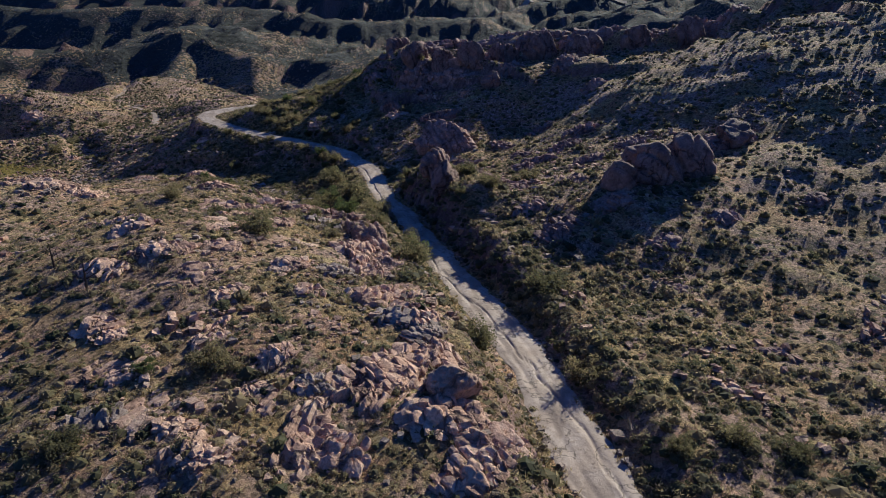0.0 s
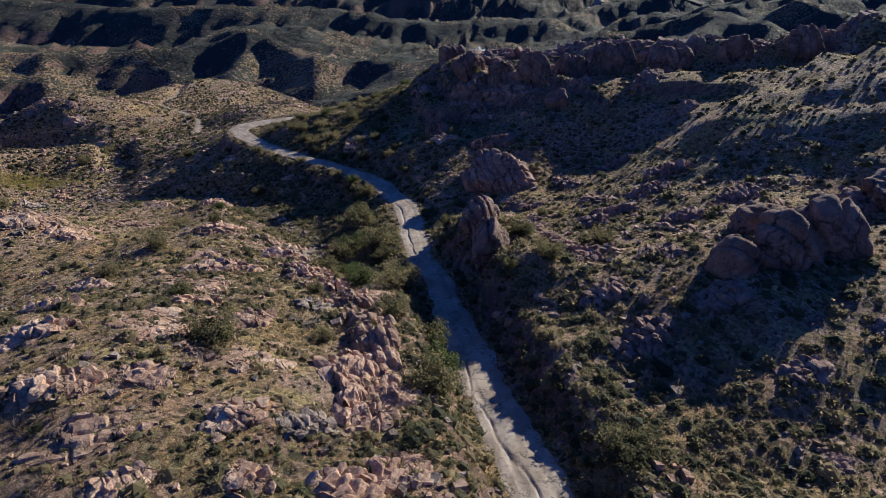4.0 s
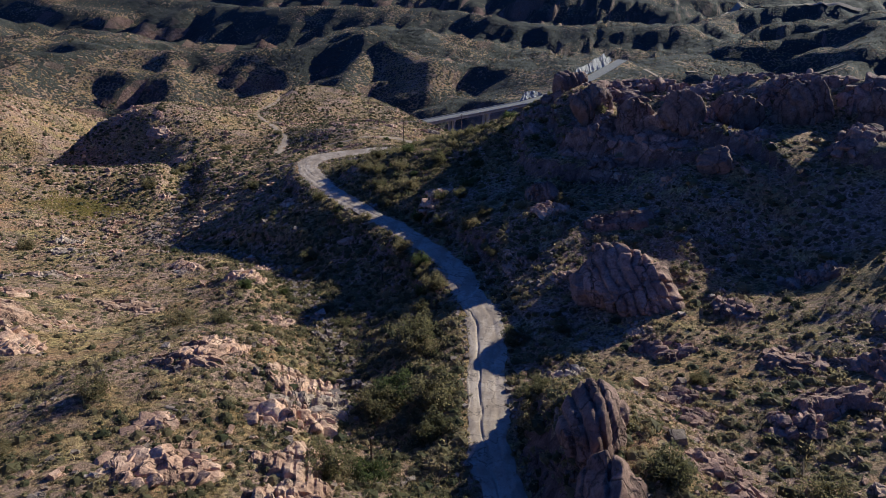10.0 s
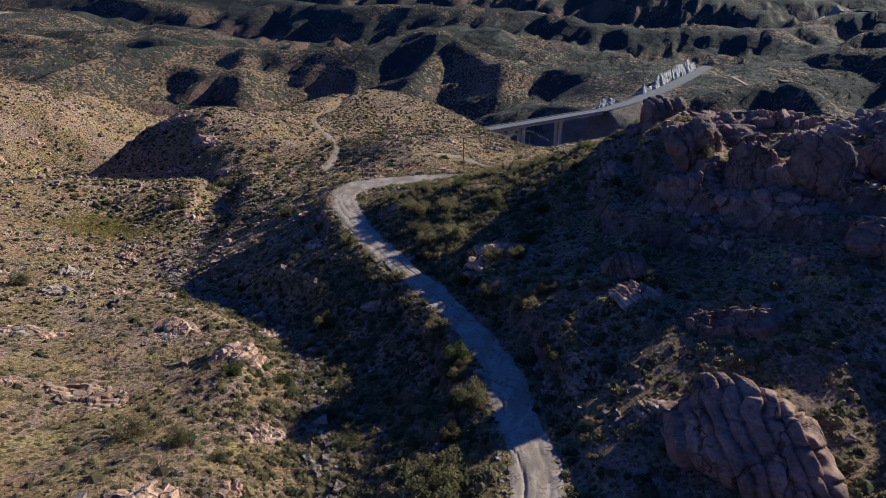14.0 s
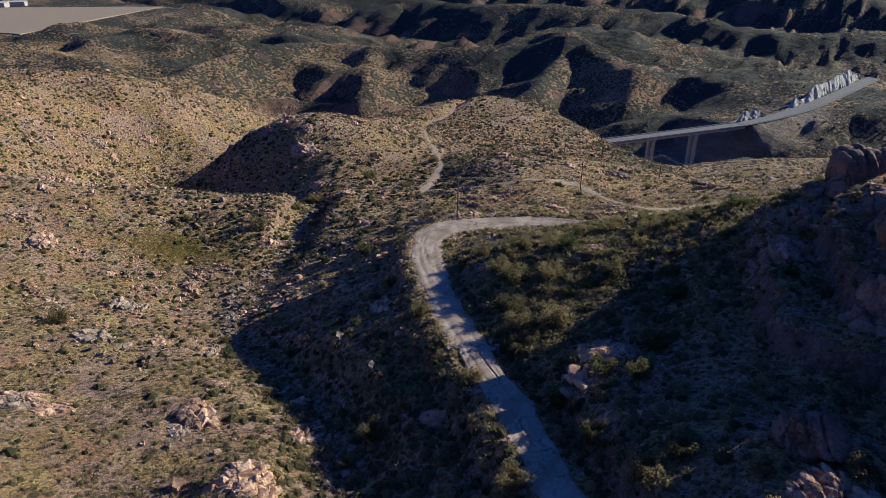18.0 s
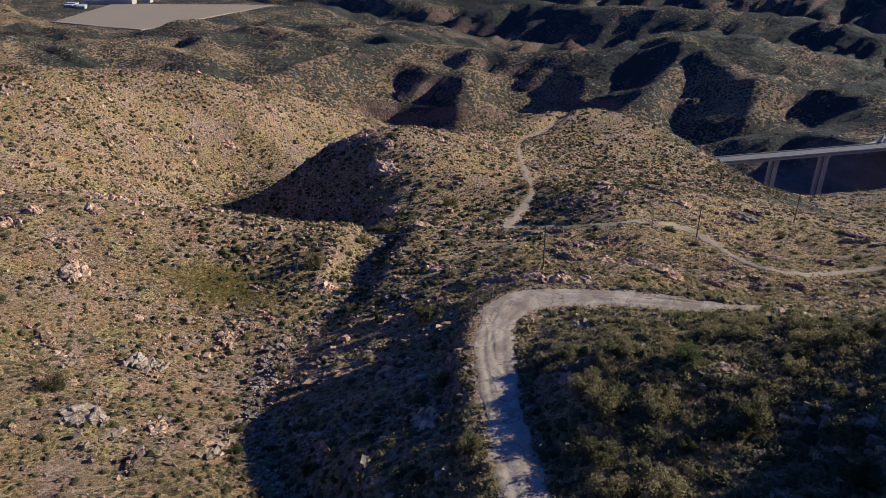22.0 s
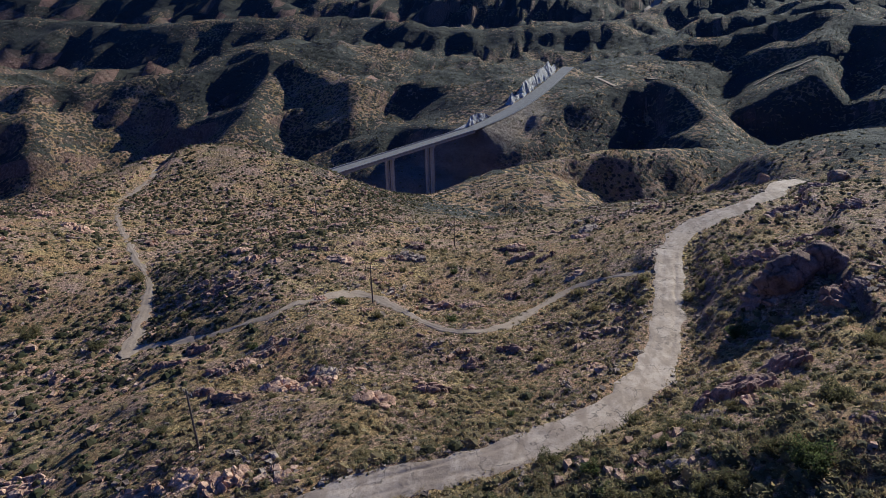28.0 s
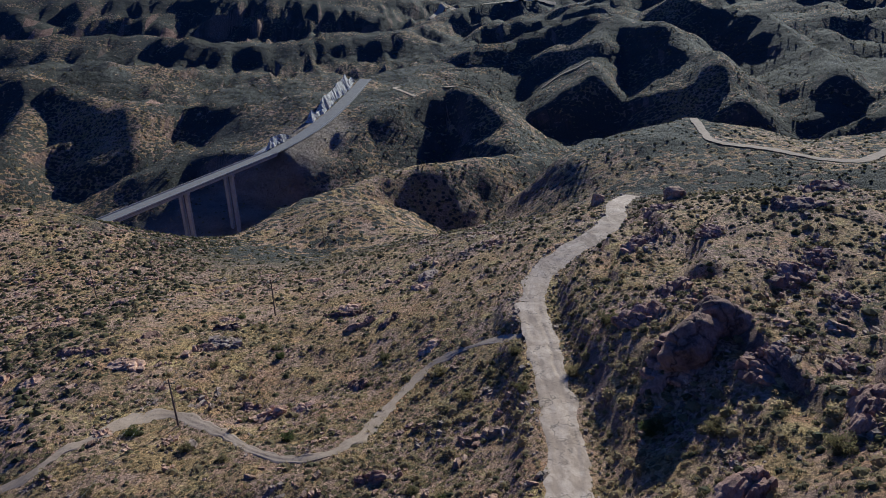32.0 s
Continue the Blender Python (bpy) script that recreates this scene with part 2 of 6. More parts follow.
def track_material(name, base, pale, dark, asphalt=False):
    m, t, b = material(name, 0.92)
    a, f, g = texture(t, 0.30, 5), texture(t, 2.2, 8, 0.7), texture(t, 14.0, 4, 0.7)
    c = ramp(t, a, [(0.35, base), (0.65, pale)])
    c = blend(t, ramp(t, f, [(0.52, grey(0)), (0.66, grey(0.8))]), c, dark)
    c = blend(t, 0.75, c, ramp(t, g, [(0.3, grey(0.6)), (0.7, grey(1.15))]), "MULTIPLY")
    if asphalt:
        co = t.nodes.new("ShaderNodeNewGeometry").outputs["Position"]
        long_crack = node(t, "ShaderNodeTexNoise", Scale=0.22, Detail=5.0, Roughness=0.55)
        t.links.new(co, long_crack.inputs["Vector"])
        gap = ramp(t, long_crack.outputs["Fac"], [(0.488, grey(1.0)), (0.497, grey(0.3)), (0.503, grey(0.3)), (0.512, grey(1.0))])
        c = blend(t, 0.8, c, gap, "MULTIPLY")
        tracks = texture(t, 0.5, 4, 0.6, co, (1.0, 0.35, 1.0))
        c = blend(t, ramp(t, tracks, [(0.50, grey(0.0)), (0.60, grey(0.75))]), c, (0.27, 0.205, 0.15))
    t.links.new(c, b.inputs["Base Color"])
    relief(t, b, f, 0.7, 0.10)
    return m


GROUND = ground_material()
GRANITE = rock_material("pink_granite", (0.62, 0.435, 0.30), (0.47, 0.295, 0.19), (0.23, 0.135, 0.09))
GREY_ROCK = rock_material("grey_rock", (0.44, 0.35, 0.27), (0.31, 0.235, 0.175), (0.16, 0.115, 0.085))
# reddish granite, darkened further to carry the shade of ridge, dome and benches
DARK_RED_SHADED = rock_material("dark_red_shaded_granite", (0.40, 0.26, 0.19), (0.27, 0.165, 0.12), (0.13, 0.08, 0.06))
CUT_ROCK = rock_material("pale_cut_rock", (0.62, 0.60, 0.56), (0.50, 0.47, 0.43), (0.30, 0.27, 0.24))
LEAF = leaf_material("shrub_leaves", (0.085, 0.090, 0.040), (0.20, 0.172, 0.080), (0.41, 0.32, 0.165))
LEAF_FRESH = leaf_material("green_leaves", (0.050, 0.066, 0.022), (0.110, 0.128, 0.042), (0.18, 0.175, 0.075))
LEAF_DRY = leaf_material("dry_grass", (0.19, 0.145, 0.07), (0.37, 0.285, 0.13), (0.52, 0.42, 0.235))
TWIG = leaf_material("bare_twigs", (0.10, 0.075, 0.06), (0.17, 0.135, 0.11), (0.24, 0.2, 0.17))
OLD_ROAD = track_material("worn_road", (0.40, 0.31, 0.23), (0.54, 0.435, 0.34), (0.27, 0.20, 0.14), True)
DUST = track_material("pale_dust", (0.36, 0.275, 0.19), (0.45, 0.35, 0.25), (0.25, 0.185, 0.125))
PAVING = track_material("highway_asphalt", (0.20, 0.19, 0.185), (0.26, 0.25, 0.24), (0.16, 0.15, 0.15))
CONCRETE = track_material("bridge_concrete", (0.42, 0.38, 0.34), (0.50, 0.46, 0.41), (0.33, 0.29, 0.26))

# ---- the lie of the land: ridges, benches, gullies (x east, y ahead, z up, in metres) ----
LANDFORMS = {
    "west_spur": [(1, 44, 26), (-18, 50, 27.5), (-10, 54, 27), (-32, 58, 26.5), (-31, 69, 27.5), (-9, 72, 24), (-25, 77, 26),
                  (-40, 92, 20.5), (-27, 95, 20.5), (-32, 100, 18.5), (-62, 110, 12.5), (-25, 111, 14)],
    "near_ground": [(-60, 20, 24), (-25, 20, 27), (15, 20, 25), (50, 25, 25), (90, 60, 30), (-75, 60, 20), (-95, 95, 10), (60, 70, 24)],
    "east_bench": [(30, 65, 21.5), (24, 66, 21), (22, 79, 20.5), (24, 88, 23), (33, 95, 25), (46, 94, 24.5), (20, 100, 23.5), (8, 101, 19.5),
                   (22, 111, 22), (9, 122, 17.5), (46, 131, 26), (18, 135, 17), (17, 144, 16), (24, 149, 18.5), (44, 159, 29)],
    "gorge": [(-23, 122, 9), (-20, 135, 9), (5, 142, 13), (7, 149, 14), (2, 159, 13.5), (-18, 170, 12.5), (-7, 177, 15.5), (-14, 178, 14.5)],
    "west_slope": [(-58, 118, 12), (-73, 126, 12.5), (-44, 127, 12), (-46, 129, 11), (-81, 130, 11.5), (-50, 136, 8.5), (-66, 137, 6), (-45, 148, 4),
                   (-36, 152, 3), (-61, 153, 3), (-58, 160, 3.5), (-49, 164, 1), (-37, 164, 3), (-109, 171, -7), (-63, 172, -1), (-110, 178, -8), (-142, 183, -10)],
    "ridge_foot": [(-5, 203, 22.6), (2, 200, 23.4), (9, 184, 21), (25, 186, 24.5), (35, 180, 26.5), (44, 168, 27), (22, 161, 16), (12, 164, 16), (0, 191, 17), (-9, 192, 14.5), (10, 170, 17), (-35, 194, 8.5), (1, 201, 21), (-35, 204, 8.5), (-20, 213, 16), (-46, 214, 7.5), (-37, 237, 8.5), (-28, 242, 11)],
    "ridge_crest": [(-14, 224, 22), (4, 221, 24.4), (20, 216, 27), (38, 210, 28.2), (55, 205, 30.5), (70, 201, 32.5), (80, 197, 36), (90, 193, 41.5), (115, 188, 49), (160, 170, 56)],
    "behind_crest": [(22, 234, 25), (48, 226, 27.5), (30, 262, 14), (70, 260, 18), (110, 250, 24), (60, 300, 6), (110, 310, 4)],
    "road_bend": [(-129, 197, -15), (-116, 201, -17), (-90, 206, -9), (-58, 208, 5.5), (-201, 216, -9), (-84, 221, -4), (-53, 221, 6.5),
                  (-153, 226, -18), (-187, 228, -13), (-56, 230, 3.5)],
    "saddle": [(-74, 264, -6), (-79, 271, -11), (-38, 272, -5.5), (-58, 278, -12), (-60, 282, -11), (-35, 290, -9), (-89, 295, -14), (-127, 307, -23),
               (-82, 309, -17), (-71, 314, -20), (-121, 315, -20), (-35, 321, -14), (-93, 329, -17)],
    "north_bench": [(-21, 270, 0), (-11, 285, 4), (-17, 288, 0), (9, 289, 6), (4, 300, 3), (25, 326, 2), (20, 356, -7), (55, 340, -3), (-60, 367, -30),
                    (-35, 420, -42), (30, 385, -20), (80, 380, -22)],
    "far_rise": [(-216, 485, -45), (-190, 495, -46), (-143, 478, -49), (-160, 430, -42), (-176, 373, -33), (-197, 421, -39), (-83, 428, -50), (-235, 440, -46), (-250, 520, -82), (-180, 545, -95), (-120, 520, -80)],
    "knob": [(-196, 312, -16), (-207, 337, -20), (-213, 363, -29), (-208, 304, -22), (-222, 296, -32), (-236, 290, -41), (-150, 340, -27), (-222, 410, -37), (-260, 400, -60), (-250, 330, -48)],
    "ravine": [(-179, 240, -15), (-163, 249, -17), (-148, 260, -18), (-140, 285, -23), (-172, 270, -34), (-198, 268, -41), (-230, 272, -46), (-165, 285, -28), (-270, 300, -52)],
    "left_hill": [(-323, 262, -6), (-332, 290, -11), (-318, 335, -21), (-319, 399, -43), (-321, 440, -61), (-290, 262, -22), (-260, 200, -14), (-400, 300, -12), (-420, 400, -50), (-400, 540, -92),
                  (-481, 517, -95), (-300, 330, -30), (-370, 200, -5), (-290, 370, -48)],
    "canyon": [(-140, 690, -150), (-200, 640, -150), (-60, 640, -138), (-110, 590, -125), (-10, 540, -92), (-60, 480, -72), (-250, 590, -125), (-330, 600, -120),
               (-100, 745, -106), (-60, 815, -104), (-12, 980, -98), (60, 480, -62), (150, 440, -55), (20, 580, -108)],
    "canyon_spurs": [(75, 575, -68), (-31, 529, -71), (-96, 515, -76), (-78, 548, -77), (-55, 579, -79), (-34, 608, -86), (28, 631, -90), (91, 677, -94), (-38, 778, -108), (4, 816, -97), (67, 888, -99),
                     (97, 841, -98), (107, 713, -112), (30, 740, -122), (-10, 700, -128)],
    "cut_hill": [(-90, 880, -86), (-150, 890, -88), (-210, 850, -104), (-130, 800, -104), (-160, 980, -118)],
    "east_valley": [(160, 591, -56), (147, 540, -55), (180, 503, -54), (217, 504, -54), (249, 794, -103), (141, 744, -107), (200, 350, 5), (260, 430, -25), (200, 660, -82)],
    "east_hills": [(296, 1050, -46), (131, 1048, -88), (364, 902, -92), (416, 867, -68), (464, 803, -60), (330, 960, -84), (240, 960, -92), (480, 1000, -60), (420, 700, -50)],
    "far_hills": [(-555, 827, -96), (-441, 952, -97), (-417, 925, -92), (-348, 1012, -122), (-192, 918, -110), (-312, 742, -104), (-420, 1000, -112), (-718, 777, -96), (-608, 891, -92), (-631, 926, -92), (-518, 978, -98), (-400, 1113, -92), (-455, 682, -142), (-379, 849, -140), (-673, 595, -118), (-560, 780, -122),
                  (-300, 860, -140), (-250, 960, -128), (23, 960, -94), (-820, 690, -95), (-200, 1300, -135), (100, 1250, -125), (187, 1736, -122), (-620, 1150, -135), (-480, 880, -118)],
    "horizon": [(-2500, 2000, -110), (-1200, 2600, -110), (0, 3000, -110), (1200, 2600, -90), (2500, 2000, -60), (-3500, 500, -90), (3000, 500, 20), (-2500, -1500, -40),
                (2500, -1500, 20), (0, -2500, 0), (0, 4500, -60), (-3000, 4000, -60), (3000, 4000, -40), (-300, -200, 10), (300, -200, 40), (500, 500, 0)],
}


def kernel(r2):
    return r2 * np.log(r2 + 1e-6)


KNOTS = np.array([p for line in LANDFORMS.values() for p in line], float)
KX, KY, KZ = KNOTS.T / 100.0


def solve_land():
    n = len(KX)
    a = np.zeros((n + 3, n + 3))
    a[:n, :n] = kernel((KX[:, None] - KX) ** 2 + (KY[:, None] - KY) ** 2) + np.eye(n) * 0.0004
    a[:n, n], a[:n, n + 1], a[:n, n + 2] = 1, KX, KY
    a[n:, :n] = a[:n, n:].T
    return np.linalg.solve(a, np.concatenate([KZ, np.zeros(3)]))


LAND = solve_land()


def lie(x, y):
    """The smooth lie of the land at many places."""
    shape = np.shape(x)
    x, y = np.ravel(x) / 100.0, np.ravel(y) / 100.0
    z = np.empty(len(x))
    for i in range(0, len(x), 20000):
        xs, ys = x[i:i + 20000], y[i:i + 20000]
        z[i:i + 20000] = kernel((xs[:, None] - KX) ** 2 + (ys[:, None] - KY) ** 2) @ LAND[:-3] + LAND[-3] + LAND[-2] * xs + LAND[-1] * ys
    return (z * 100).reshape(shape)


def lattice(ix, iy, seed):
    h = (ix * 374761393 + iy * 668265263 + seed * 974634777) & 0xFFFFFFFF
    h = ((h ^ (h >> 13)) * 1274126177) & 0xFFFFFFFF
    return ((h ^ (h >> 16)) & 0xFFFF) / 32767.5 - 1.0


def ripple(x, y, size, seed=0):
    """Smooth noise, -1 to 1, with features of that size."""
    x, y = np.asarray(x) / size, np.asarray(y) / size
    ix, iy = np.floor(x).astype(np.int64), np.floor(y).astype(np.int64)
    u, v = x - ix, y - iy
    u, v = u * u * u * (u * (u * 6 - 15) + 10), v * v * v * (v * (v * 6 - 15) + 10)
    a, b = lattice(ix, iy, seed), lattice(ix + 1, iy, seed)
    c, d = lattice(ix, iy + 1, seed), lattice(ix + 1, iy + 1, seed)
    return (a * (1 - u) + b * u) * (1 - v) + (c * (1 - u) + d * u) * v


def smooth(a, b, x):
    t = np.clip((x - a) / (b - a), 0, 1)
    return t * t * (3 - 2 * t)


def near_line(x, y, line, reach=None):
    """Distance from many places to a polyline, and the height, width and run of the line at the nearest spot; beyond reach, simply far."""
    pts = np.array(line, float)
    if reach is not None:
        best, run = np.full(np.shape(x), 1e9), np.zeros(np.shape(x))
        val = np.ones(np.shape(x) + (pts.shape[1] - 2,)) * pts[0, 2:]
        m = (x > pts[:, 0].min() - reach) & (x < pts[:, 0].max() + reach) & (y > pts[:, 1].min() - reach) & (y < pts[:, 1].max() + reach)
        if m.any():
            best[m], val[m], run[m] = near_line(x[m], y[m], line)
        return best, val, run
    best = np.full(np.shape(x), 1e9)
    val, run = np.zeros(np.shape(x) + (pts.shape[1] - 2,)), np.zeros(np.shape(x))
    s = 0.0
    for p, q in zip(pts[:-1], pts[1:]):
        d = q[:2] - p[:2]
        t = np.clip(((x - p[0]) * d[0] + (y - p[1]) * d[1]) / (d @ d), 0, 1)
        r = np.hypot(x - p[0] - t * d[0], y - p[1] - t * d[1])
        m = r < best
        best = np.where(m, r, best)
        val = np.where(m[..., None], p[2:] + t[..., None] * (q[2:] - p[2:]), val)
        run = np.where(m, s + t * math.hypot(*d), run)
        s += math.hypot(*d)
    return best, val, run


def curved(line, step=3.0):
    """A polyline rounded through its points."""
    pts = np.array(line, float)
    out = []
    for i in range(len(pts) - 1):
        a, b, c, d = pts[max(i - 1, 0)], pts[i], pts[i + 1], pts[min(i + 2, len(pts) - 1)]
        n = max(2, int(math.hypot(*(c - b)[:2]) / step))
        for k in range(n):
            t = k / n
            out.append(0.5 * (2 * b + (c - a) * t + (2 * a - 5 * b + 4 * c - d) * t * t + (3 * b - 3 * c + d - a) * t ** 3))
    out.append(pts[-1])
    return np.array(out)

# ---- sharp crests of the country beyond the canyon: lines of x, y, z, each with the fall of its flanks and how deep they are gullied ----
FAR_RIDGES = [
    ([(-700, 540, -104), (-655, 587, -96), (-680, 675, -95), (-680, 764, -94), (-652, 838, -93), (-583, 868, -95), (-541, 804, -113), (-508, 742, -135)], 0.50, 0.42),
    ([(-680, 675, -95), (-640, 650, -106), (-600, 620, -125)], 0.50, 0.42),
    ([(-960, 520, -99), (-975, 640, -97), (-980, 720, -97), (-985, 815, -97), (-920, 872, -96), (-813, 846, -96), (-652, 838, -94)], 0.34, 0.42),
    ([(-583, 868, -95), (-500, 900, -100), (-440, 930, -93), (-400, 955, -90), (-355, 985, -86), (-300, 945, -90), (-240, 908, -96), (-192, 918, -107), (-130, 900, -102)], 0.50, 0.42),
    ([(-355, 985, -86), (-335, 900, -101), (-322, 820, -116), (-335, 760, -130)], 0.44, 0.42),
    ([(-30, 800, -104), (15, 850, -97), (62, 888, -95), (98, 830, -96), (95, 760, -103), (90, 700, -112)], 0.52, 0.42),
    ([(-96, 515, -77), (-78, 548, -77), (-55, 579, -79), (-34, 608, -84), (28, 631, -87), (91, 677, -92), (150, 700, -96)], 0.50, 0.42),
    ([(120, 1080, -90), (240, 1120, -66), (310, 1075, -46), (335, 960, -58), (320, 830, -72), (300, 760, -84)], 0.56, 0.14),
    ([(310, 1075, -46), (250, 980, -74), (220, 900, -92)], 0.45, 0.14),
    ([(430, 1150, -40), (470, 1000, -48), (440, 860, -62), (400, 770, -74)], 0.54, 0.14),
    ([(-1500, 1250, -92), (-1200, 1330, -88), (-950, 1420, -96), (-700, 1380, -102), (-430, 1440, -98), (-160, 1400, -112), (80, 1430, -108)], 0.36, 0.42),
    ([(-1700, 1750, -70), (-1300, 1850, -64), (-900, 1800, -72), (-500, 1900, -66), (0, 1850, -78), (120, 1950, -80)], 0.34, 0.42),
    ([(420, 1500, -70), (620, 1450, -44), (820, 1300, -30), (900, 1100, -28)], 0.40, 0.42),
]

# ---- roads, trails and the wash: x, y, z and half width ----
ROAD = [(19, 12, 24.5, 2.4), (16, 25, 23.6, 2.4), (13, 38, 22.5, 2.4), (10, 53, 21.2, 2.4), (7.4, 64, 19.9, 2.5), (4.2, 75, 18.6, 2.4), (0.3, 88, 16.8, 2.3),
        (-3, 100, 15.2, 2.2), (-6, 112, 13.8, 2.1), (-9.3, 121, 12.3, 2.1), (-12.3, 133, 10.8, 2.3), (-15, 146, 9.6, 2.3), (-19.7, 156, 8.9, 2.2),
        (-24, 164, 8.3, 2.2), (-31, 173, 6.9, 2.1), (-40, 182.5, 5.4, 2.1), (-51, 192.5, 4.0, 2.1)]
ROAD_BEND = [(-51, 192.5, 4.0, 2.1), (-58, 199, 3.2, 2.2), (-66, 207.5, 2.3, 2.4), (-73.5, 216.5, 1.4, 2.8), (-77, 224, 0.9, 3.0), (-76, 229.5, 0.8, 2.9), (-71, 234.5, 0.8, 2.6),
             (-64, 239.5, 0.8, 2.3), (-57, 243, 0.8, 2.2), (-49, 247, 0.6, 2.2), (-42, 252.5, 0.2, 2.2), (-36, 260, -0.9, 2.4), (-31.7, 269, -2.5, 2.6),
             (-29, 278, -4.0, 2.5), (-27, 288, -5.3, 2.4), (-25, 298, -6.3, 2.4), (-23.5, 307, -7.5, 2.6), (-21.5, 317, -8.6, 2.4)]
ROAD_NORTH = [(-21.5, 317, -8.6, 2.4), (-16, 328, -9.0, 2.4), (-8, 336, -8.7, 2.4), (1, 343, -8.7, 2.5), (8, 352, -9.4, 2.4), (14, 364, -11.2, 2.2), (24, 378, -15, 2.0)]
TRAIL_HILL = [(-121, 287, -20.5, 1.6), (-124, 293, -21.6, 1.7), (-128, 304, -23, 1.3), (-133.5, 318, -23.7, 1.2), (-140, 327, -24.8, 0.8), (-149, 338, -26.2, 1.0), (-176, 373, -32.8, 1.0),
              (-194, 401, -37.7, 1.3), (-197, 421, -39.3, 2.0), (-205, 455, -41, 1.4), (-216, 485, -46, 1.8)]
TRAIL_LINK = [(-123, 291, -21.6, 1.2), (-108, 291.5, -17.8, 1.0), (-98, 295, -15.6, 0.9), (-92, 301, -15.2, 1.0), (-84, 308.5, -17, 1.4), (-79, 308, -17.4, 1.3), (-73, 302.5, -16.4, 0.8),
              (-66, 293.5, -13.7, 0.9), (-60, 289.7, -12.5, 1.1), (-55, 291, -12.7, 1.1), (-48.5, 298.5, -13.8, 1.0), (-41, 308.5, -13.9, 1.0), (-33.5, 310, -11.6, 1.0), (-26, 306.5, -8.2, 1.1)]
WASH = [(-27, 128, 8, 1.5), (-36, 145, 4.2, 1.5), (-46, 158, 1.6, 1.4), (-55, 170, -1.6, 1.3), (-66, 179, -4, 1.3), (-85, 188, -8.5, 1.4), (-104, 198, -14.2, 1.6), (-118, 213, -18.0, 1.5),
        (-123, 231, -18.8, 1.3), (-134, 249, -20.2, 1.2), (-146, 268, -23.5, 1.2), (-172, 274, -34, 1.5)]
HIGHWAY = [(-330, 470, -104, 5.0), (-250, 545, -104, 5.0), (-177, 637, -104.5, 5.0), (-99, 741, -104.5, 5.0), (-80, 775, -104, 6.0), (-61, 818, -103, 7.0), (-40, 878, -101, 7.0), (-12, 975, -98, 6.5)]
VALLEY_ROAD = [(160, 591, -55, 2.5), (151, 562, -55, 2.5), (147, 541, -54.5, 2.5), (167, 522, -54.5, 2.5), (180, 504, -54.5, 2.5), (196, 496, -54, 2.5), (222, 508, -54, 2.5), (260, 520, -52, 2.5)]
VALLEY_LINES = [(ROAD, 4.0), (ROAD_BEND, 4.0), (ROAD_NORTH, 4.0), (TRAIL_HILL, 2.0), (TRAIL_LINK, 2.0), (VALLEY_ROAD, 10.0)]
BRIDGE_A, BRIDGE_B = np.array((-225.0, 573.0)), np.array((-99.0, 741.0))


def steps(lo, hi, step, out_lo, out_hi, growth):
    """Coordinates that lie dense from lo to hi and ever wider apart outside."""
    xs = list(np.arange(lo, hi + 0.01, step))
    d = step
    while xs[-1] < out_hi:
        d *= 1 + growth
        xs.append(xs[-1] + d)
    d = step
    while xs[0] > out_lo:
        d *= 1 + growth
        xs.insert(0, xs[0] - d)
    return np.array(xs)


GX = steps(-84, 42, 0.9, -3600, 3400, 0.021)
GY = steps(32, 262, 0.9, -1500, 4600, 0.021)


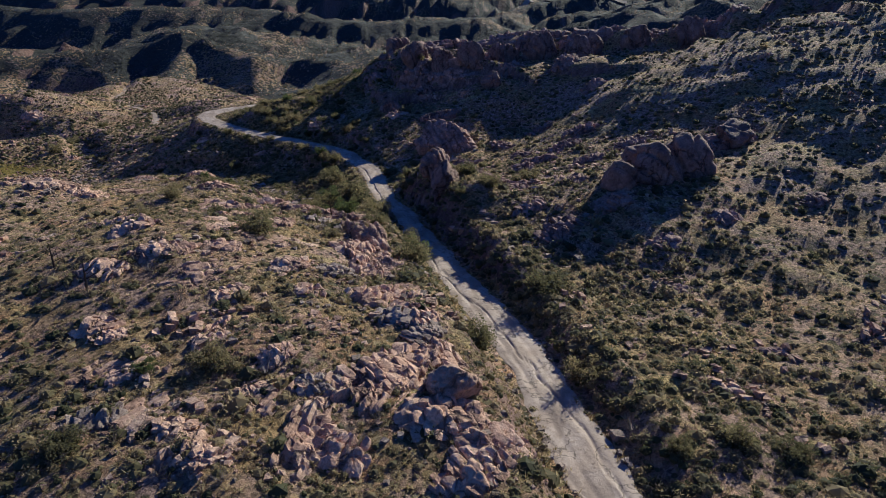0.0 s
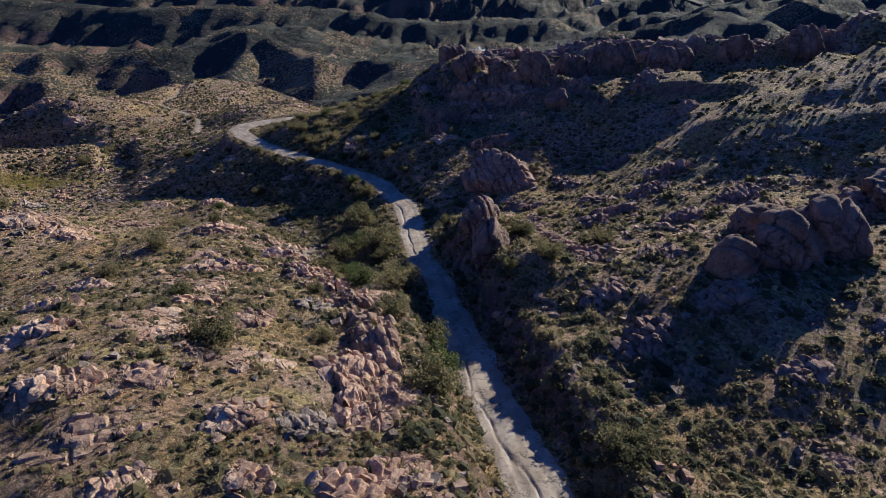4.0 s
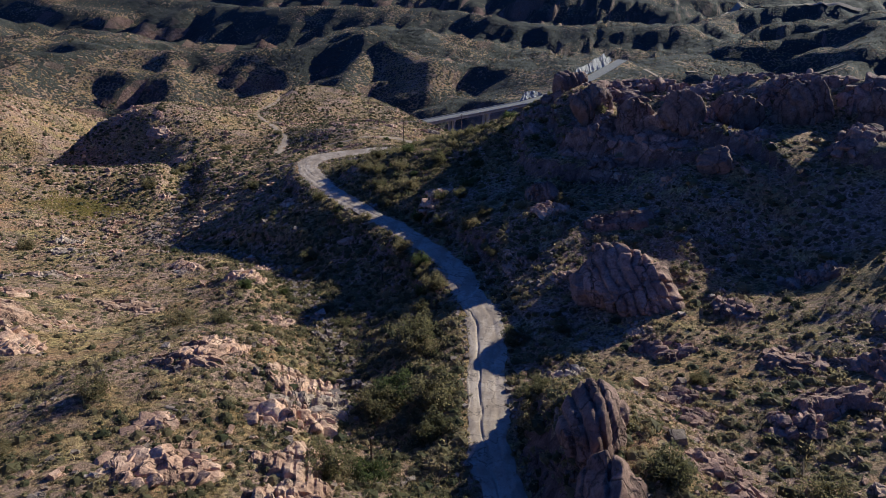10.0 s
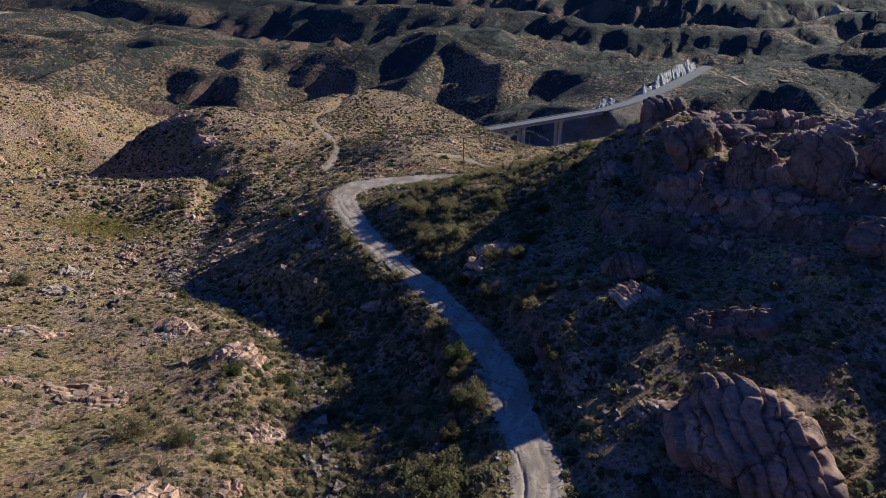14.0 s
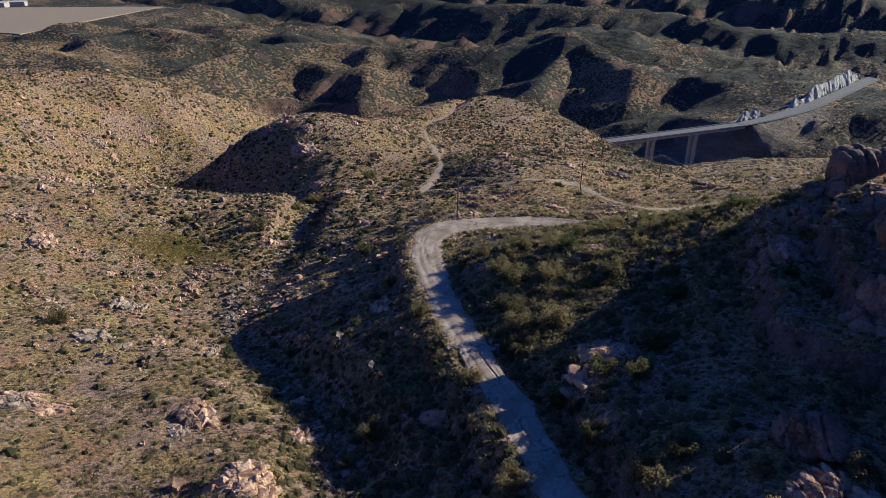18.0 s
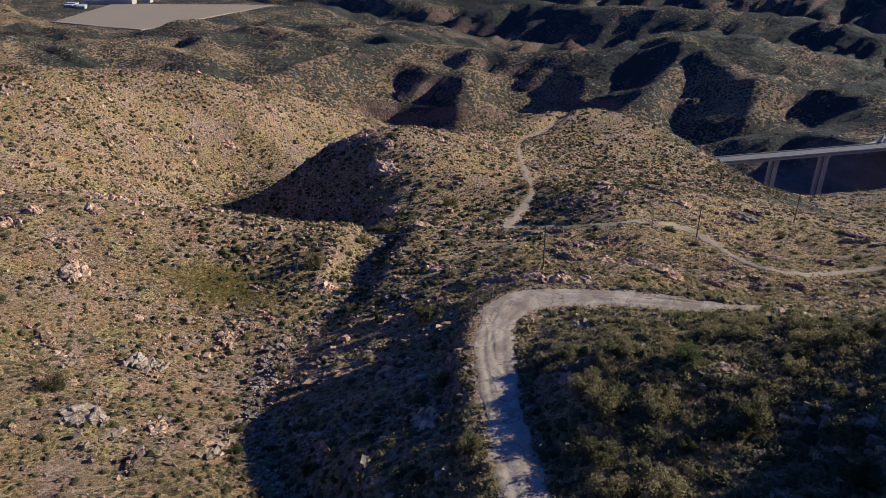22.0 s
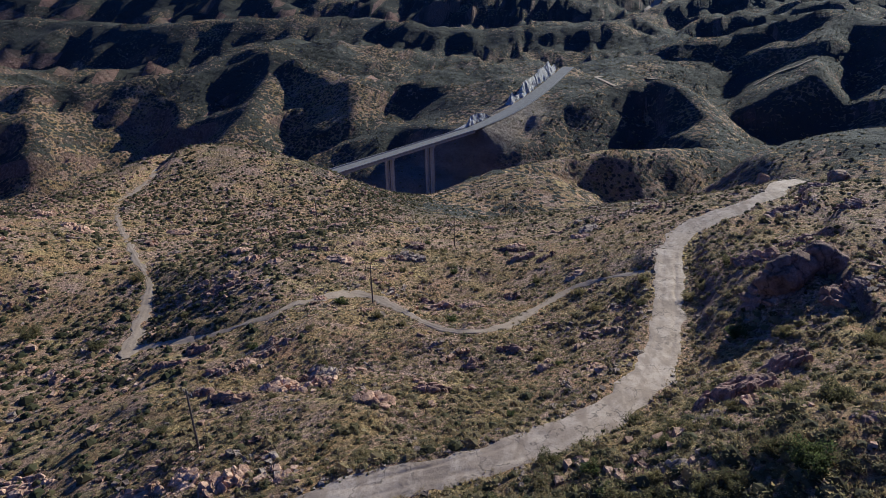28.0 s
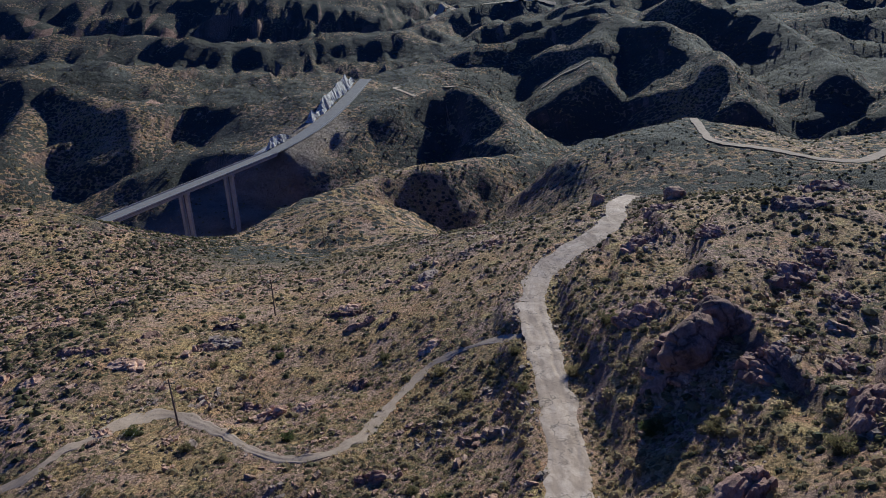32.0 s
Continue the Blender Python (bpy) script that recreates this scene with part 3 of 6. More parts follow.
def land_height(x, y):
    z = lie(x, y)
    far = np.hypot(x + 40, y - 180)
    # hills and side gullies of the far country, sharp crests and worn flanks
    warp = ripple(x, y, 400, 5) * 60
    w = smooth(250, 560, far) * (1 - 0.75 * (1 - smooth(60, 160, np.abs(x + 195) * 0.8)) * (1 - smooth(500, 560, y)))
    w = w * (0.12 + 0.88 * smooth(15, 120, near_line(x, y, VALLEY_ROAD, 125)[0]))
    w = w * (0.2 + 0.8 * smooth(30, 170, near_line(x, y, HIGHWAY[3:] + [(40, 1080, -96, 6.5)], 175)[0]))
    crest = 1 - np.sqrt(ripple(x + warp + ripple(x, y, 90, 19) * 30, y - warp, 300, 11) ** 2 + 0.012) * 2
    crest2 = 1 - np.sqrt(ripple(x - warp * 0.5 + ripple(x, y, 60, 15) * 25, y + warp, 110, 12) ** 2 + 0.01) * 2
    z = z + w * (((crest - 0.3) * 26 + (crest2 - 0.3) * 14) * (0.45 + 0.75 * smooth(900, 1500, far)) - 10 - 26 * smooth(520, 640, y) * (1 - smooth(1000, 1250, y)) * smooth(-760, -660, x) + (1 - np.abs(ripple(x + ripple(x, y, 30, 17) * 12, y, 52, 13)) * 2) * 6.5 + (1 - np.abs(ripple(x, y + ripple(x, y, 14, 18) * 6, 24, 16)) * 2) * 2.6 + ripple(x, y, 700, 3) * 22 * smooth(900, 2000, far))
    z = z + smooth(150, 420, far) * (1 - 0.6 * w) * ((1 - np.abs(ripple(x, y, 60, 14)) * 2) * 2.2)
    z = z + smooth(2600, 4200, far) * (150 + 130 * (1 - np.abs(ripple(x, y, 900, 21)) * 2))
    for line, fall, cut in FAR_RIDGES:
        d, v, run = near_line(x, y, line, 190)
        d = np.hypot(d, 5.0) - 5.0
        gully = ripple(run + ripple(x, y, 50, 45) * 30 + ripple(x, y, 130, 48) * 60, d * 0.6, 52, 41) + 0.6 * ripple(run + ripple(x, y, 24, 46) * 12, d * 0.5, 19, 42)
        tent = v[..., 0] - fall * d * (1.1 + cut * gully) + ripple(x, y, 70, 43) * 6 + ripple(x, y, 26, 44) * 3.0 + ripple(x, y, 11, 47) * 1.0
        e = np.clip(0.5 + (tent - z) / 12.0, 0, 1)
        z = z * (1 - e) + tent * e + 3.0 * e * (1 - e)
    # the highway's canyon stays open
    d, v, run = near_line(x, y, HIGHWAY, 130)
    over = (x - BRIDGE_A[0]) * 0.6 + (y - BRIDGE_A[1]) * 0.8
    bridge = smooth(-5, 18, over) * smooth(-5, 18, 210 - over)
    k = (1 - smooth(v[..., 1] + 3, v[..., 1] + 17, d)) * (1 - bridge)
    z = z + (v[..., 0] - 0.4 - z) * k
    gorge = bridge * (1 - smooth(30, 110, d))
    z = z + (np.minimum(z, -146 + 0.05 * d + ripple(x, y, 40, 8) * 3) - z) * gorge
    # small relief close by
    near = 1 - smooth(200, 700, far)
    z = z + near * (ripple(x, y, 17, 31) * 0.7 + ripple(x, y, 7, 32) * 0.45 + ripple(x, y, 3.2, 33) * 0.28 + ripple(x, y, 1.6, 34) * 0.10)
    # ledges and low cliffs on the ridge and on the bench beyond it
    face = np.exp(-((x * 0.3 + y - 212) / 24) ** 4) * smooth(-34, -18, x) * (1 - smooth(150, 220, x)) + 0.8 * smooth(-14, -4, x) * (1 - smooth(70, 110, x)) * smooth(255, 268, y) * (1 - smooth(330, 350, y))
    tread = 4.6 + ripple(x, y, 30, 51) * 0.6
    q = (z + ripple(x, y, 15, 52) * 2.0 + ripple(x, y, 5, 53) * 0.6) / tread
    rise = q - np.floor(q)
    z = z + face * tread * (smooth(0.36, 0.64, rise) - rise) * 0.95
    # the hollow under the cliffs of the ridge
    below = (197 + (80 - x) * 0.32) - y
    z = z - 2.5 * np.exp(-((below - 15) / 7) ** 2) * smooth(2, 22, x) * (1 - smooth(150, 240, x))
    z = z + 3.0 * np.exp(-(below / 6) ** 2) * smooth(8, 30, x) * (1 - smooth(150, 240, x))
    d, v, run = near_line(x, y, curved(WASH), 12)
    z = z + (np.minimum(z, v[..., 0] + 0.05 * d) - z) * (1 - smooth(1.5, 9, d))
    flat = smooth(-1640, -1560, x) * (1 - smooth(-1050, -1000, x)) * smooth(590, 630, y) * (1 - smooth(1010, 1060, y))
    z = z + (-98 - z) * flat
    for line, verge in VALLEY_LINES:
        d, v, run = near_line(x, y, curved(line), 16)
        k = 1 - smooth(v[..., 1] + 0.5, v[..., 1] + 0.5 + verge, d)
        z = z + (v[..., 0] - 0.05 - z) * k
        if verge == 4.0:
            z = z - 0.30 * (1 - smooth(0.35, 0.8, d / v[..., 1]))
    # the cut bank over the road where it enters the gorge
    side = x - np.interp(y, [p[1] for p in ROAD], [p[0] for p in ROAD])
    z = z + smooth(2.6, 5.0, side) * (1 - smooth(9, 20, side)) * smooth(94, 105, y) * (1 - smooth(124, 136, y)) * (4.2 + ripple(x, y, 9, 61) * 1.2)
    return z


GXX, GYY = np.meshgrid(GX, GY)
GZ = land_height(GXX, GYY)


def ground_at(x, y):
    """Height of the ground sheet at many places."""
    x, y = np.asarray(x, float), np.asarray(y, float)
    i = np.clip(np.searchsorted(GX, x) - 1, 0, len(GX) - 2)
    j = np.clip(np.searchsorted(GY, y) - 1, 0, len(GY) - 2)
    u, v = (x - GX[i]) / (GX[i + 1] - GX[i]), (y - GY[j]) / (GY[j + 1] - GY[j])
    return (GZ[j, i] * (1 - u) + GZ[j, i + 1] * u) * (1 - v) + (GZ[j + 1, i] * (1 - u) + GZ[j + 1, i + 1] * u) * v

# ---- mesh helpers ----
def mesh_from(name, verts, faces, mat, flat=True, tone=None):
    """A mesh from arrays: verts (n, 3), faces (m, 3 or 4)."""
    verts, faces = np.asarray(verts, np.float32), np.asarray(faces, np.int32)
    me = bpy.data.meshes.new(name)
    n, k = faces.shape
    me.vertices.add(len(verts))
    me.vertices.foreach_set("co", verts.ravel())
    me.loops.add(n * k)
    me.loops.foreach_set("vertex_index", faces.ravel())
    me.polygons.add(n)
    me.polygons.foreach_set("loop_start", np.arange(0, n * k, k, dtype=np.int32))
    me.polygons.foreach_set("use_smooth", np.full(n, not flat))
    me.update(calc_edges=True)
    if tone is not None:
        me.attributes.new("tone", "FLOAT", "POINT").data.foreach_set("value", np.asarray(tone, np.float32))
    me.materials.append(mat)
    return me


def part(name, bm, mat, parent, label="", smooth_faces=False):
    me = bpy.data.meshes.new(name)
    bm.to_mesh(me)
    bm.free()
    me.materials.append(mat)
    me.polygons.foreach_set("use_smooth", np.full(len(me.polygons), smooth_faces))
    ob = new(name, me)
    ob.parent = parent
    if label:
        ob["label"] = label
    return ob


def box(bm, size, m):
    r = bmesh.ops.create_cube(bm, size=1.0, matrix=m @ Matrix.Diagonal((*size, 1)))
    return r["verts"]


# ---- the ground, one sheet to the horizon ----
nx, ny = len(GX), len(GY)
ids = np.arange(nx * ny).reshape(ny, nx)
quads = np.stack([ids[:-1, :-1], ids[:-1, 1:], ids[1:, 1:], ids[1:, :-1]], -1).reshape(-1, 4)
# earth laid bare in the canyon under the bridge and beside the highway's fill
way, _, _ = near_line(GXX, GYY, HIGHWAY, 130)
along_deck = (GXX - BRIDGE_A[0]) * 0.6 + (GYY - BRIDGE_A[1]) * 0.8
BARE_EARTH = np.maximum((1 - smooth(45, 80, way + ripple(GXX, GYY, 25, 9) * 12)) * smooth(0, 40, along_deck) * (1 - smooth(190, 225, along_deck)),
                        (1 - smooth(14, 40, near_line(GXX, GYY, HIGHWAY[3:6], 60)[0] + ripple(GXX, GYY, 12, 10) * 6)) * 0.9)
ground = new("ground", mesh_from("ground", np.stack([GXX, GYY, GZ], -1).reshape(-1, 3), quads, GROUND, flat=False, tone=BARE_EARTH.ravel()))
tagged(ground, "dry rocky desert hillsides of tan soil and straw", "ground", kind="structure")


def strip(name, line, mat, label, category, lift=0.06, cross=13, ragged=0.35, seed=1, wide=1.0, gullied=0.0):
    """A way laid along a line, with a ragged edge, washed-out ruts and broken patches."""
    pts = curved(line, 0.6)
    d = np.gradient(pts[:, :2], axis=0)
    d /= np.linalg.norm(d, axis=1)[:, None]
    side = np.stack([d[:, 1], -d[:, 0]], 1)
    s = np.arange(len(pts)) * 0.6
    v = []
    for k in range(cross):
        u = k / (cross - 1) * 2 - 1
        rag = ripple(s, s * 0 + (9 if u > 0 else 0), 4.0, seed) * 0.7 + ripple(s, s * 0 + (5 if u > 0 else 2), 1.3, seed + 1) * 0.5
        edge = pts[:, 3] * wide * (1 + ragged * 0.8 * rag * abs(u)) * u
        q = pts[:, :2] + side * edge[:, None]
        rut = -0.28 * gullied * np.exp(-((u - 0.7 * ripple(s, s * 0, 17, seed + 4) - 0.2 * ripple(s, s * 0, 2.2, seed + 9)) / 0.045) ** 2) * smooth(-0.5, 0.2, ripple(s, s * 0, 15, seed + 3)) - 0.06 * np.exp(-((abs(u) - 0.45) / 0.13) ** 2)
        worn = -0.07 * smooth(0.05, 0.25, ripple(q[:, 0], q[:, 1], 2.4, seed + 6) + 0.5 * ripple(q[:, 0], q[:, 1], 0.9, seed + 7))
        z = pts[:, 2] + lift - 0.12 * u ** 6 + (rut + worn) * (abs(u) < 0.9) + ripple(q[:, 0], q[:, 1], 1.3, 44) * 0.03
        v.append(np.column_stack([q, np.maximum(z, ground_at(q[:, 0], q[:, 1]) + 0.015 - 0.08 * (abs(u) > 0.99))]))
    v = np.stack(v, 1)
    n, c = v.shape[:2]
    i = np.arange(n * c).reshape(n, c)
    f = np.stack([i[:-1, :-1], i[:-1, 1:], i[1:, 1:], i[1:, :-1]], -1).reshape(-1, 4)
    ob = new(name, mesh_from(name, v.reshape(-1, 3), f, mat, flat=False))
    return tagged(ob, label, category, kind="structure")


strip("road_south", ROAD, OLD_ROAD, "broken pale old road with cracked worn surface", "road", cross=45, gullied=0.6)
strip("road_bend", ROAD_BEND, OLD_ROAD, "worn pale old road curving round the slope", "road", seed=5, cross=25, gullied=0.4)
strip("road_north", ROAD_NORTH, OLD_ROAD, "worn pale old road over the saddle", "road", seed=8, cross=21, gullied=0.4)
strip("trail_hill", TRAIL_HILL, DUST, "pale dusty footpath up the hill", "trail", seed=11, ragged=1.2, wide=0.9)
strip("trail_link", TRAIL_LINK, DUST, "narrow pale dusty track across the slope", "trail", seed=14, ragged=1.3, wide=0.9)
strip("valley_road", VALLEY_ROAD, DUST, "far pale dirt road in the valley", "road", seed=17, lift=0.5)
strip("highway", HIGHWAY[3:], PAVING, "grey two-lane highway through a rock cutting", "road", seed=20, lift=0.5, ragged=0.0)

# ---- rocks ----
WAYS = [(curved(l, 7.0), w) for l, w in ((ROAD, 0.1), (ROAD_BEND, 0.1), (ROAD_NORTH, 0.1), (TRAIL_HILL, 0.0), (TRAIL_LINK, 0.0))]


def off_ways(x, y, margin=0.0):
    ok = np.ones(len(x), bool)
    for line, w in WAYS:
        d, v, _ = near_line(x, y, line, 8)
        ok &= d > v[..., 1] + w + margin
    return ok


def ball(level):
    bm = bmesh.new()
    bmesh.ops.create_icosphere(bm, subdivisions=level, radius=1.0)
    v = np.array([tuple(q.co) for q in bm.verts])
    f = np.array([[q.index for q in p.verts] for p in bm.faces])
    bm.free()
    return v, f


def rock_shape(level, rng, cuts=6, keep=(0.40, 0.75), rough=0.05, square=0.0, soft=0.012):
    """A jointed block: a ball cut along three near-square sets of planes and some odd ones."""
    v, f = ball(level)
    v = v.copy()
    turn = np.linalg.qr(rng.normal(size=(3, 3)))[0]
    if square:
        turn = np.eye(3) + rng.normal(size=(3, 3)) * square
    normals = [s * (turn[i] + rng.normal(size=3) * 0.18) for i in range(3) for s in (1, -1)] + [rng.normal(size=3) for _ in range(cuts)]
    for i, n in enumerate(normals):
        n = n / np.linalg.norm(n)
        h = v @ n - rng.uniform(*keep) * (1.0 if i < 6 else 1.25)
        v -= (h + np.sqrt(h * h + soft))[:, None] * n * 0.46
    s = int(rng.integers(1, 999))
    v *= (1 + rough * (ripple(v[:, 0] + v[:, 2] * 1.7, v[:, 1] - v[:, 2], 0.45, s) + 0.7 * ripple(v[:, 0] - v[:, 2], v[:, 1] + v[:, 2] * 1.3, 0.2, s + 1)))[:, None]
    return v / np.abs(v).max(), f


rng = np.random.default_rng(7)
BOULDERS = []
for k in range(14):
    v, f = rock_shape(4, rng, cuts=3 + k % 4, keep=(0.44, 0.66), rough=0.07, square=0.16, soft=0.003 if k % 3 else 0.008)
    BOULDERS.append([mesh_from("boulder", v, f, m, flat=False) for m in (GRANITE, GREY_ROCK, DARK_RED_SHADED)])
BLOCKS = []
for k in range(14):
    v, f = rock_shape(3, rng, cuts=2 + k % 3, keep=(0.42, 0.62), rough=0.08, square=0.16, soft=0.0015)
    BLOCKS.append([mesh_from("block", v, f, m) for m in (GRANITE, GREY_ROCK, DARK_RED_SHADED)])


def shard(rng, spread=0.22, top=0.8):
    """A small broken block with six sides."""
    c = np.array([(sx, sy, sz) for sz in (-1, 1) for sy in (-1, 1) for sx in (-1, 1)], float)
    c[4:, :2] *= top
    c = c * 0.72 + rng.normal(size=(8, 3)) * spread
    f = np.array([(0, 2, 3), (0, 3, 1), (4, 5, 7), (4, 7, 6), (0, 1, 5), (0, 5, 4), (2, 6, 7), (2, 7, 3), (0, 4, 6), (0, 6, 2), (1, 3, 7), (1, 7, 5)])
    return c, f


def bedrock(x, y, long, wide, rot, rise, seed, mat, res=0.34, joint=(2.0, 0.85), rough=1.0):
    """Rock that crops out of the slope: a low swell with a ragged outline, split by two sets of joints into uneven blocks. Returns its mesh about x, y on the ground."""
    ca, sa = math.cos(radians(rot)), math.sin(radians(rot))
    u, w = np.meshgrid(np.arange(-1.2 * long, 1.2 * long + res, res), np.arange(-1.2 * wide, 1.2 * wide + res, res))
    X, Y = x + u * ca - w * sa, y + u * sa + w * ca
    edge = 1 - (u / long) ** 2 - (w / wide) ** 2 + 0.62 * ripple(X, Y, wide * 0.8, seed) + 0.35 * ripple(X, Y, 0.9, seed + 1)
    a = (u + 0.5 * ripple(X, Y, 1.8, seed + 2)) / joint[0]
    b = (w + 0.3 * ripple(X, Y, 1.4, seed + 3)) / joint[1]
    ib = np.floor(b).astype(np.int64)
    a = a + lattice(ib, ib * 0, seed) * 0.5
    ia = np.floor(a).astype(np.int64)
    gap = np.minimum(np.minimum(a - ia, ia + 1 - a) * joint[0], np.minimum(b - ib, ib + 1 - b) * joint[1])
    step = lattice(ia, ib, seed + 5)
    tilt = lattice(ia, ib, seed + 6) * (a - ia - 0.5) + lattice(ia, ib, seed + 7) * (b - ib - 0.5)
    up = smooth(0.0, 0.45, edge)
    g = ground_at(X, Y)
    z = g - 0.4 + up * (0.4 + rise * (0.35 + 0.65 * np.clip(edge, 0, 1)) + rough * (0.34 * step + 0.34 * tilt) * min(1.0, 0.5 + rise) - 0.28 * np.exp(-(gap / 0.13) ** 2)) + ripple(X, Y, 0.5, seed + 8) * 0.06
    i = np.arange(u.size).reshape(u.shape)
    f = np.stack([i[:-1, :-1], i[:-1, 1:], i[1:, 1:], i[1:, :-1]], -1).reshape(-1, 4)
    f = f[edge.ravel()[f].max(axis=1) > -0.08]
    used, back = np.unique(f, return_inverse=True)
    pts = np.stack([X - x, Y - y, z - float(ground_at(x, y))], -1).reshape(-1, 3)[used]
    return mesh_from("bedrock", pts, back.reshape(-1, 4), mat)


def rock_slab(x, y, long, wide, rot, rise, seed, label, mat=None, joint=(2.0, 0.85), rough=1.0):
    ob = new("bedrock_outcrop", bedrock(x, y, long, wide, rot, rise, seed, mat or GRANITE, 0.24, joint, rough))
    ob.location = (x, y, float(ground_at(x, y)))
    return tagged(ob, label, "rock outcrop", "bedrock outcrops")


def place(ob, x, y, z, sx, sy, sz, rot, tx=0.0, ty=0.0):
    ob.matrix_basis = pose(x, y, z, tx, ty, rot) @ Matrix.Diagonal((sx, sy, sz, 1))
    return ob


def outcrop(x, y, size, seed, grey_rock=False, tall=1.0, name="rock_outcrop", label="", count=None):
    """A group of jointed granite blocks that grew out of the slope."""
    r = np.random.default_rng(seed)
    z0 = float(ground_at(x, y))
    root = new(name)
    root.location = (x, y, z0)
    n = count or int(min(26, 11 + size * 2.0))
    grain, dip, lean = r.uniform(-25, 55), r.normal() * 9 + 6, r.normal() * 10
    ca, sa = math.cos(radians(grain)), math.sin(radians(grain))
    base = new("bedrock", bedrock(x, y, size * 0.68, size * 0.46, grain, size * 0.10 * tall, seed, (GRANITE, GREY_ROCK, DARK_RED_SHADED)[int(grey_rock)], 0.36 if size < 7 else 0.5, (size * 0.30, size * 0.14)))
    base.parent = root
    # joints cross at a right angle: the blocks stand in rows, close together, and the pile thins out to its rim
    across = max(2, round(math.sqrt(n * 0.5)))
    along = max(3, round(n / across))
    for i in range(along):
        for j in range(across):
            u = ((i + 0.5 * (j % 2) + 0.25) / along - 0.5) * 2 + r.normal() * 0.07
            w = ((j + 0.5) / across - 0.5) * 2 + r.normal() * 0.08
            core = 1.0 - min(1.0, u * u * 0.75 + w * w * 0.75)
            if core < 0.12 and r.random() < 0.55:
                continue
            core *= r.uniform(0.55, 1.15)
            long, wide = size * 0.62 / along * r.uniform(0.8, 1.45), size * 0.40 / across * r.uniform(0.8, 1.35)
            high = size * (0.05 + 0.14 * core) * tall * r.uniform(0.8, 1.25)
            px, py = x + (u * 0.52 * ca - w * 0.33 * sa) * size, y + (u * 0.52 * sa + w * 0.33 * ca) * size
            big = core > 0.6
            ob = new("boulder" if big else "block", (BOULDERS if big else BLOCKS)[r.integers(14)][int(grey_rock)])
            ob.parent = root
            place(ob, px - x, py - y, float(ground_at(px, py)) - z0 + high * 0.18, long * 1.3, wide * 1.3, high, grain + r.normal() * 6, dip + r.normal() * 5, lean + r.normal() * 6)
    tagged(root, label or ("dark reddish granite blocks jutting from the slope, shade in the colour" if grey_rock == 2 else "weathered pinkish granite blocks jutting from the slope" if grey_rock != 1 else "grey broken rock blocks jutting from the slope"), "rock outcrop", "granite outcrops")
    return root


OUTCROPS_SOUTH = [(-15, 35, 2.6), (-7, 37, 4.7), (-18, 38, 3.2), (5, 39, 4.4), (-24, 39, 3.3), (-14, 43, 2.2), (-24, 45, 2.7), (-4.5, 46, 6.4), (-19, 50, 2.4), (-1, 53, 3.6),
                  (-9, 53, 2.3), (-3, 59, 3.4), (-4, 64, 4.1), (-29, 66, 5.4), (-11, 67, 3.9), (-24, 69, 4.0), (29, 72, 2.3), (-26, 76, 4.1), (-10, 77, 6.0), (17, 87, 5.8),
                  (25, 92, 5.2), (55, 93, 4.1), (-29, 93, 3.9), (-30, 96, 4.1), (-17, 102, 2.6), (21, 104, 4.6), (-26, 113, 4.4)]
OUTCROPS_GORGE = [(11, 113, 4.2), (9, 116, 4.4), (51, 118, 9.0), (-30, 122, 8.0), (-68, 125, 6.0), (8, 125, 3.4), (-76, 126, 7.0), (-30, 126, 7.0), (-44, 127, 5.0), (7, 129, 3.7),
                  (-32, 130, 6.0), (-44, 131, 6.4), (-4, 135, 3.6), (26, 135, 6.0), (18, 136, 5.0), (-41, 137, 2.3), (-86, 140, 7.0), (3, 144, 1.9), (-46, 148, 4.7), (-7, 157, 3.0),
                  (-14, 161, 3.6), (-59, 162, 6.0), (-74, 165, 3.0), (-76, 169, 3.9), (-64, 174, 3.8), (-11, 175, 6.0), (-82, 177, 2.9), (-113, 178, 6.0)]
OUTCROPS_RIDGE = [(-30, 182, 2.6), (-105, 184, 3.5), (33, 185, 8.2), (20, 191, 5.9), (-127, 193, 6.0), (-34, 194, 3.2), (5, 195, 10), (-3, 195, 7.0), (-162, 198, 6.1), (-7, 200, 7.9),
                  (16, 204, 8.7), (-7, 207, 7.4), (-129, 209, 3.9), (-58, 211, 3.2), (-20, 213, 5.6), (-5, 218, 11), (-45, 219, 2.8), (-19, 220, 5.2), (-196, 222, 7.0), (-66, 226, 3.2),
                  (-57, 231, 2.8), (-193, 232, 6.3), (-214, 233, 8.0), (-130, 234, 4.6), (-37, 236, 2.8), (-22, 237, 2.2), (-73, 243, 2.9), (-80, 243, 5.0), (-86, 245, 3.8), (-32, 245, 2.1)]
OUTCROPS_NORTH = [(-28, 246, 3.2), (-223, 258, 6.8), (-8, 259, 2.5), (-18, 263, 2.1), (-254, 264, 5.0), (-39.5, 271, 2.6), (-79, 270, 4.5), (-2, 270, 3.5), (-9, 274, 5.5),
                  (-80, 276, 5.0), (-94, 278, 3.6), (7, 282, 4.1), (-14, 282, 8.0), (-13, 295, 6.2), (10, 296, 6.4), (17, 300, 5.0), (-4, 301, 5.0), (-182, 303, 8.0), (-89, 304, 2.4),
                  (-221, 314, 7), (9, 316, 5.2), (29, 320, 8.0), (-205, 318, 7), (-112, 324, 5.0), (2, 325, 6.7), (-178, 357, 7), (-238, 387, 6), (12, 340, 5), (45, 335, 8)]
k = 100
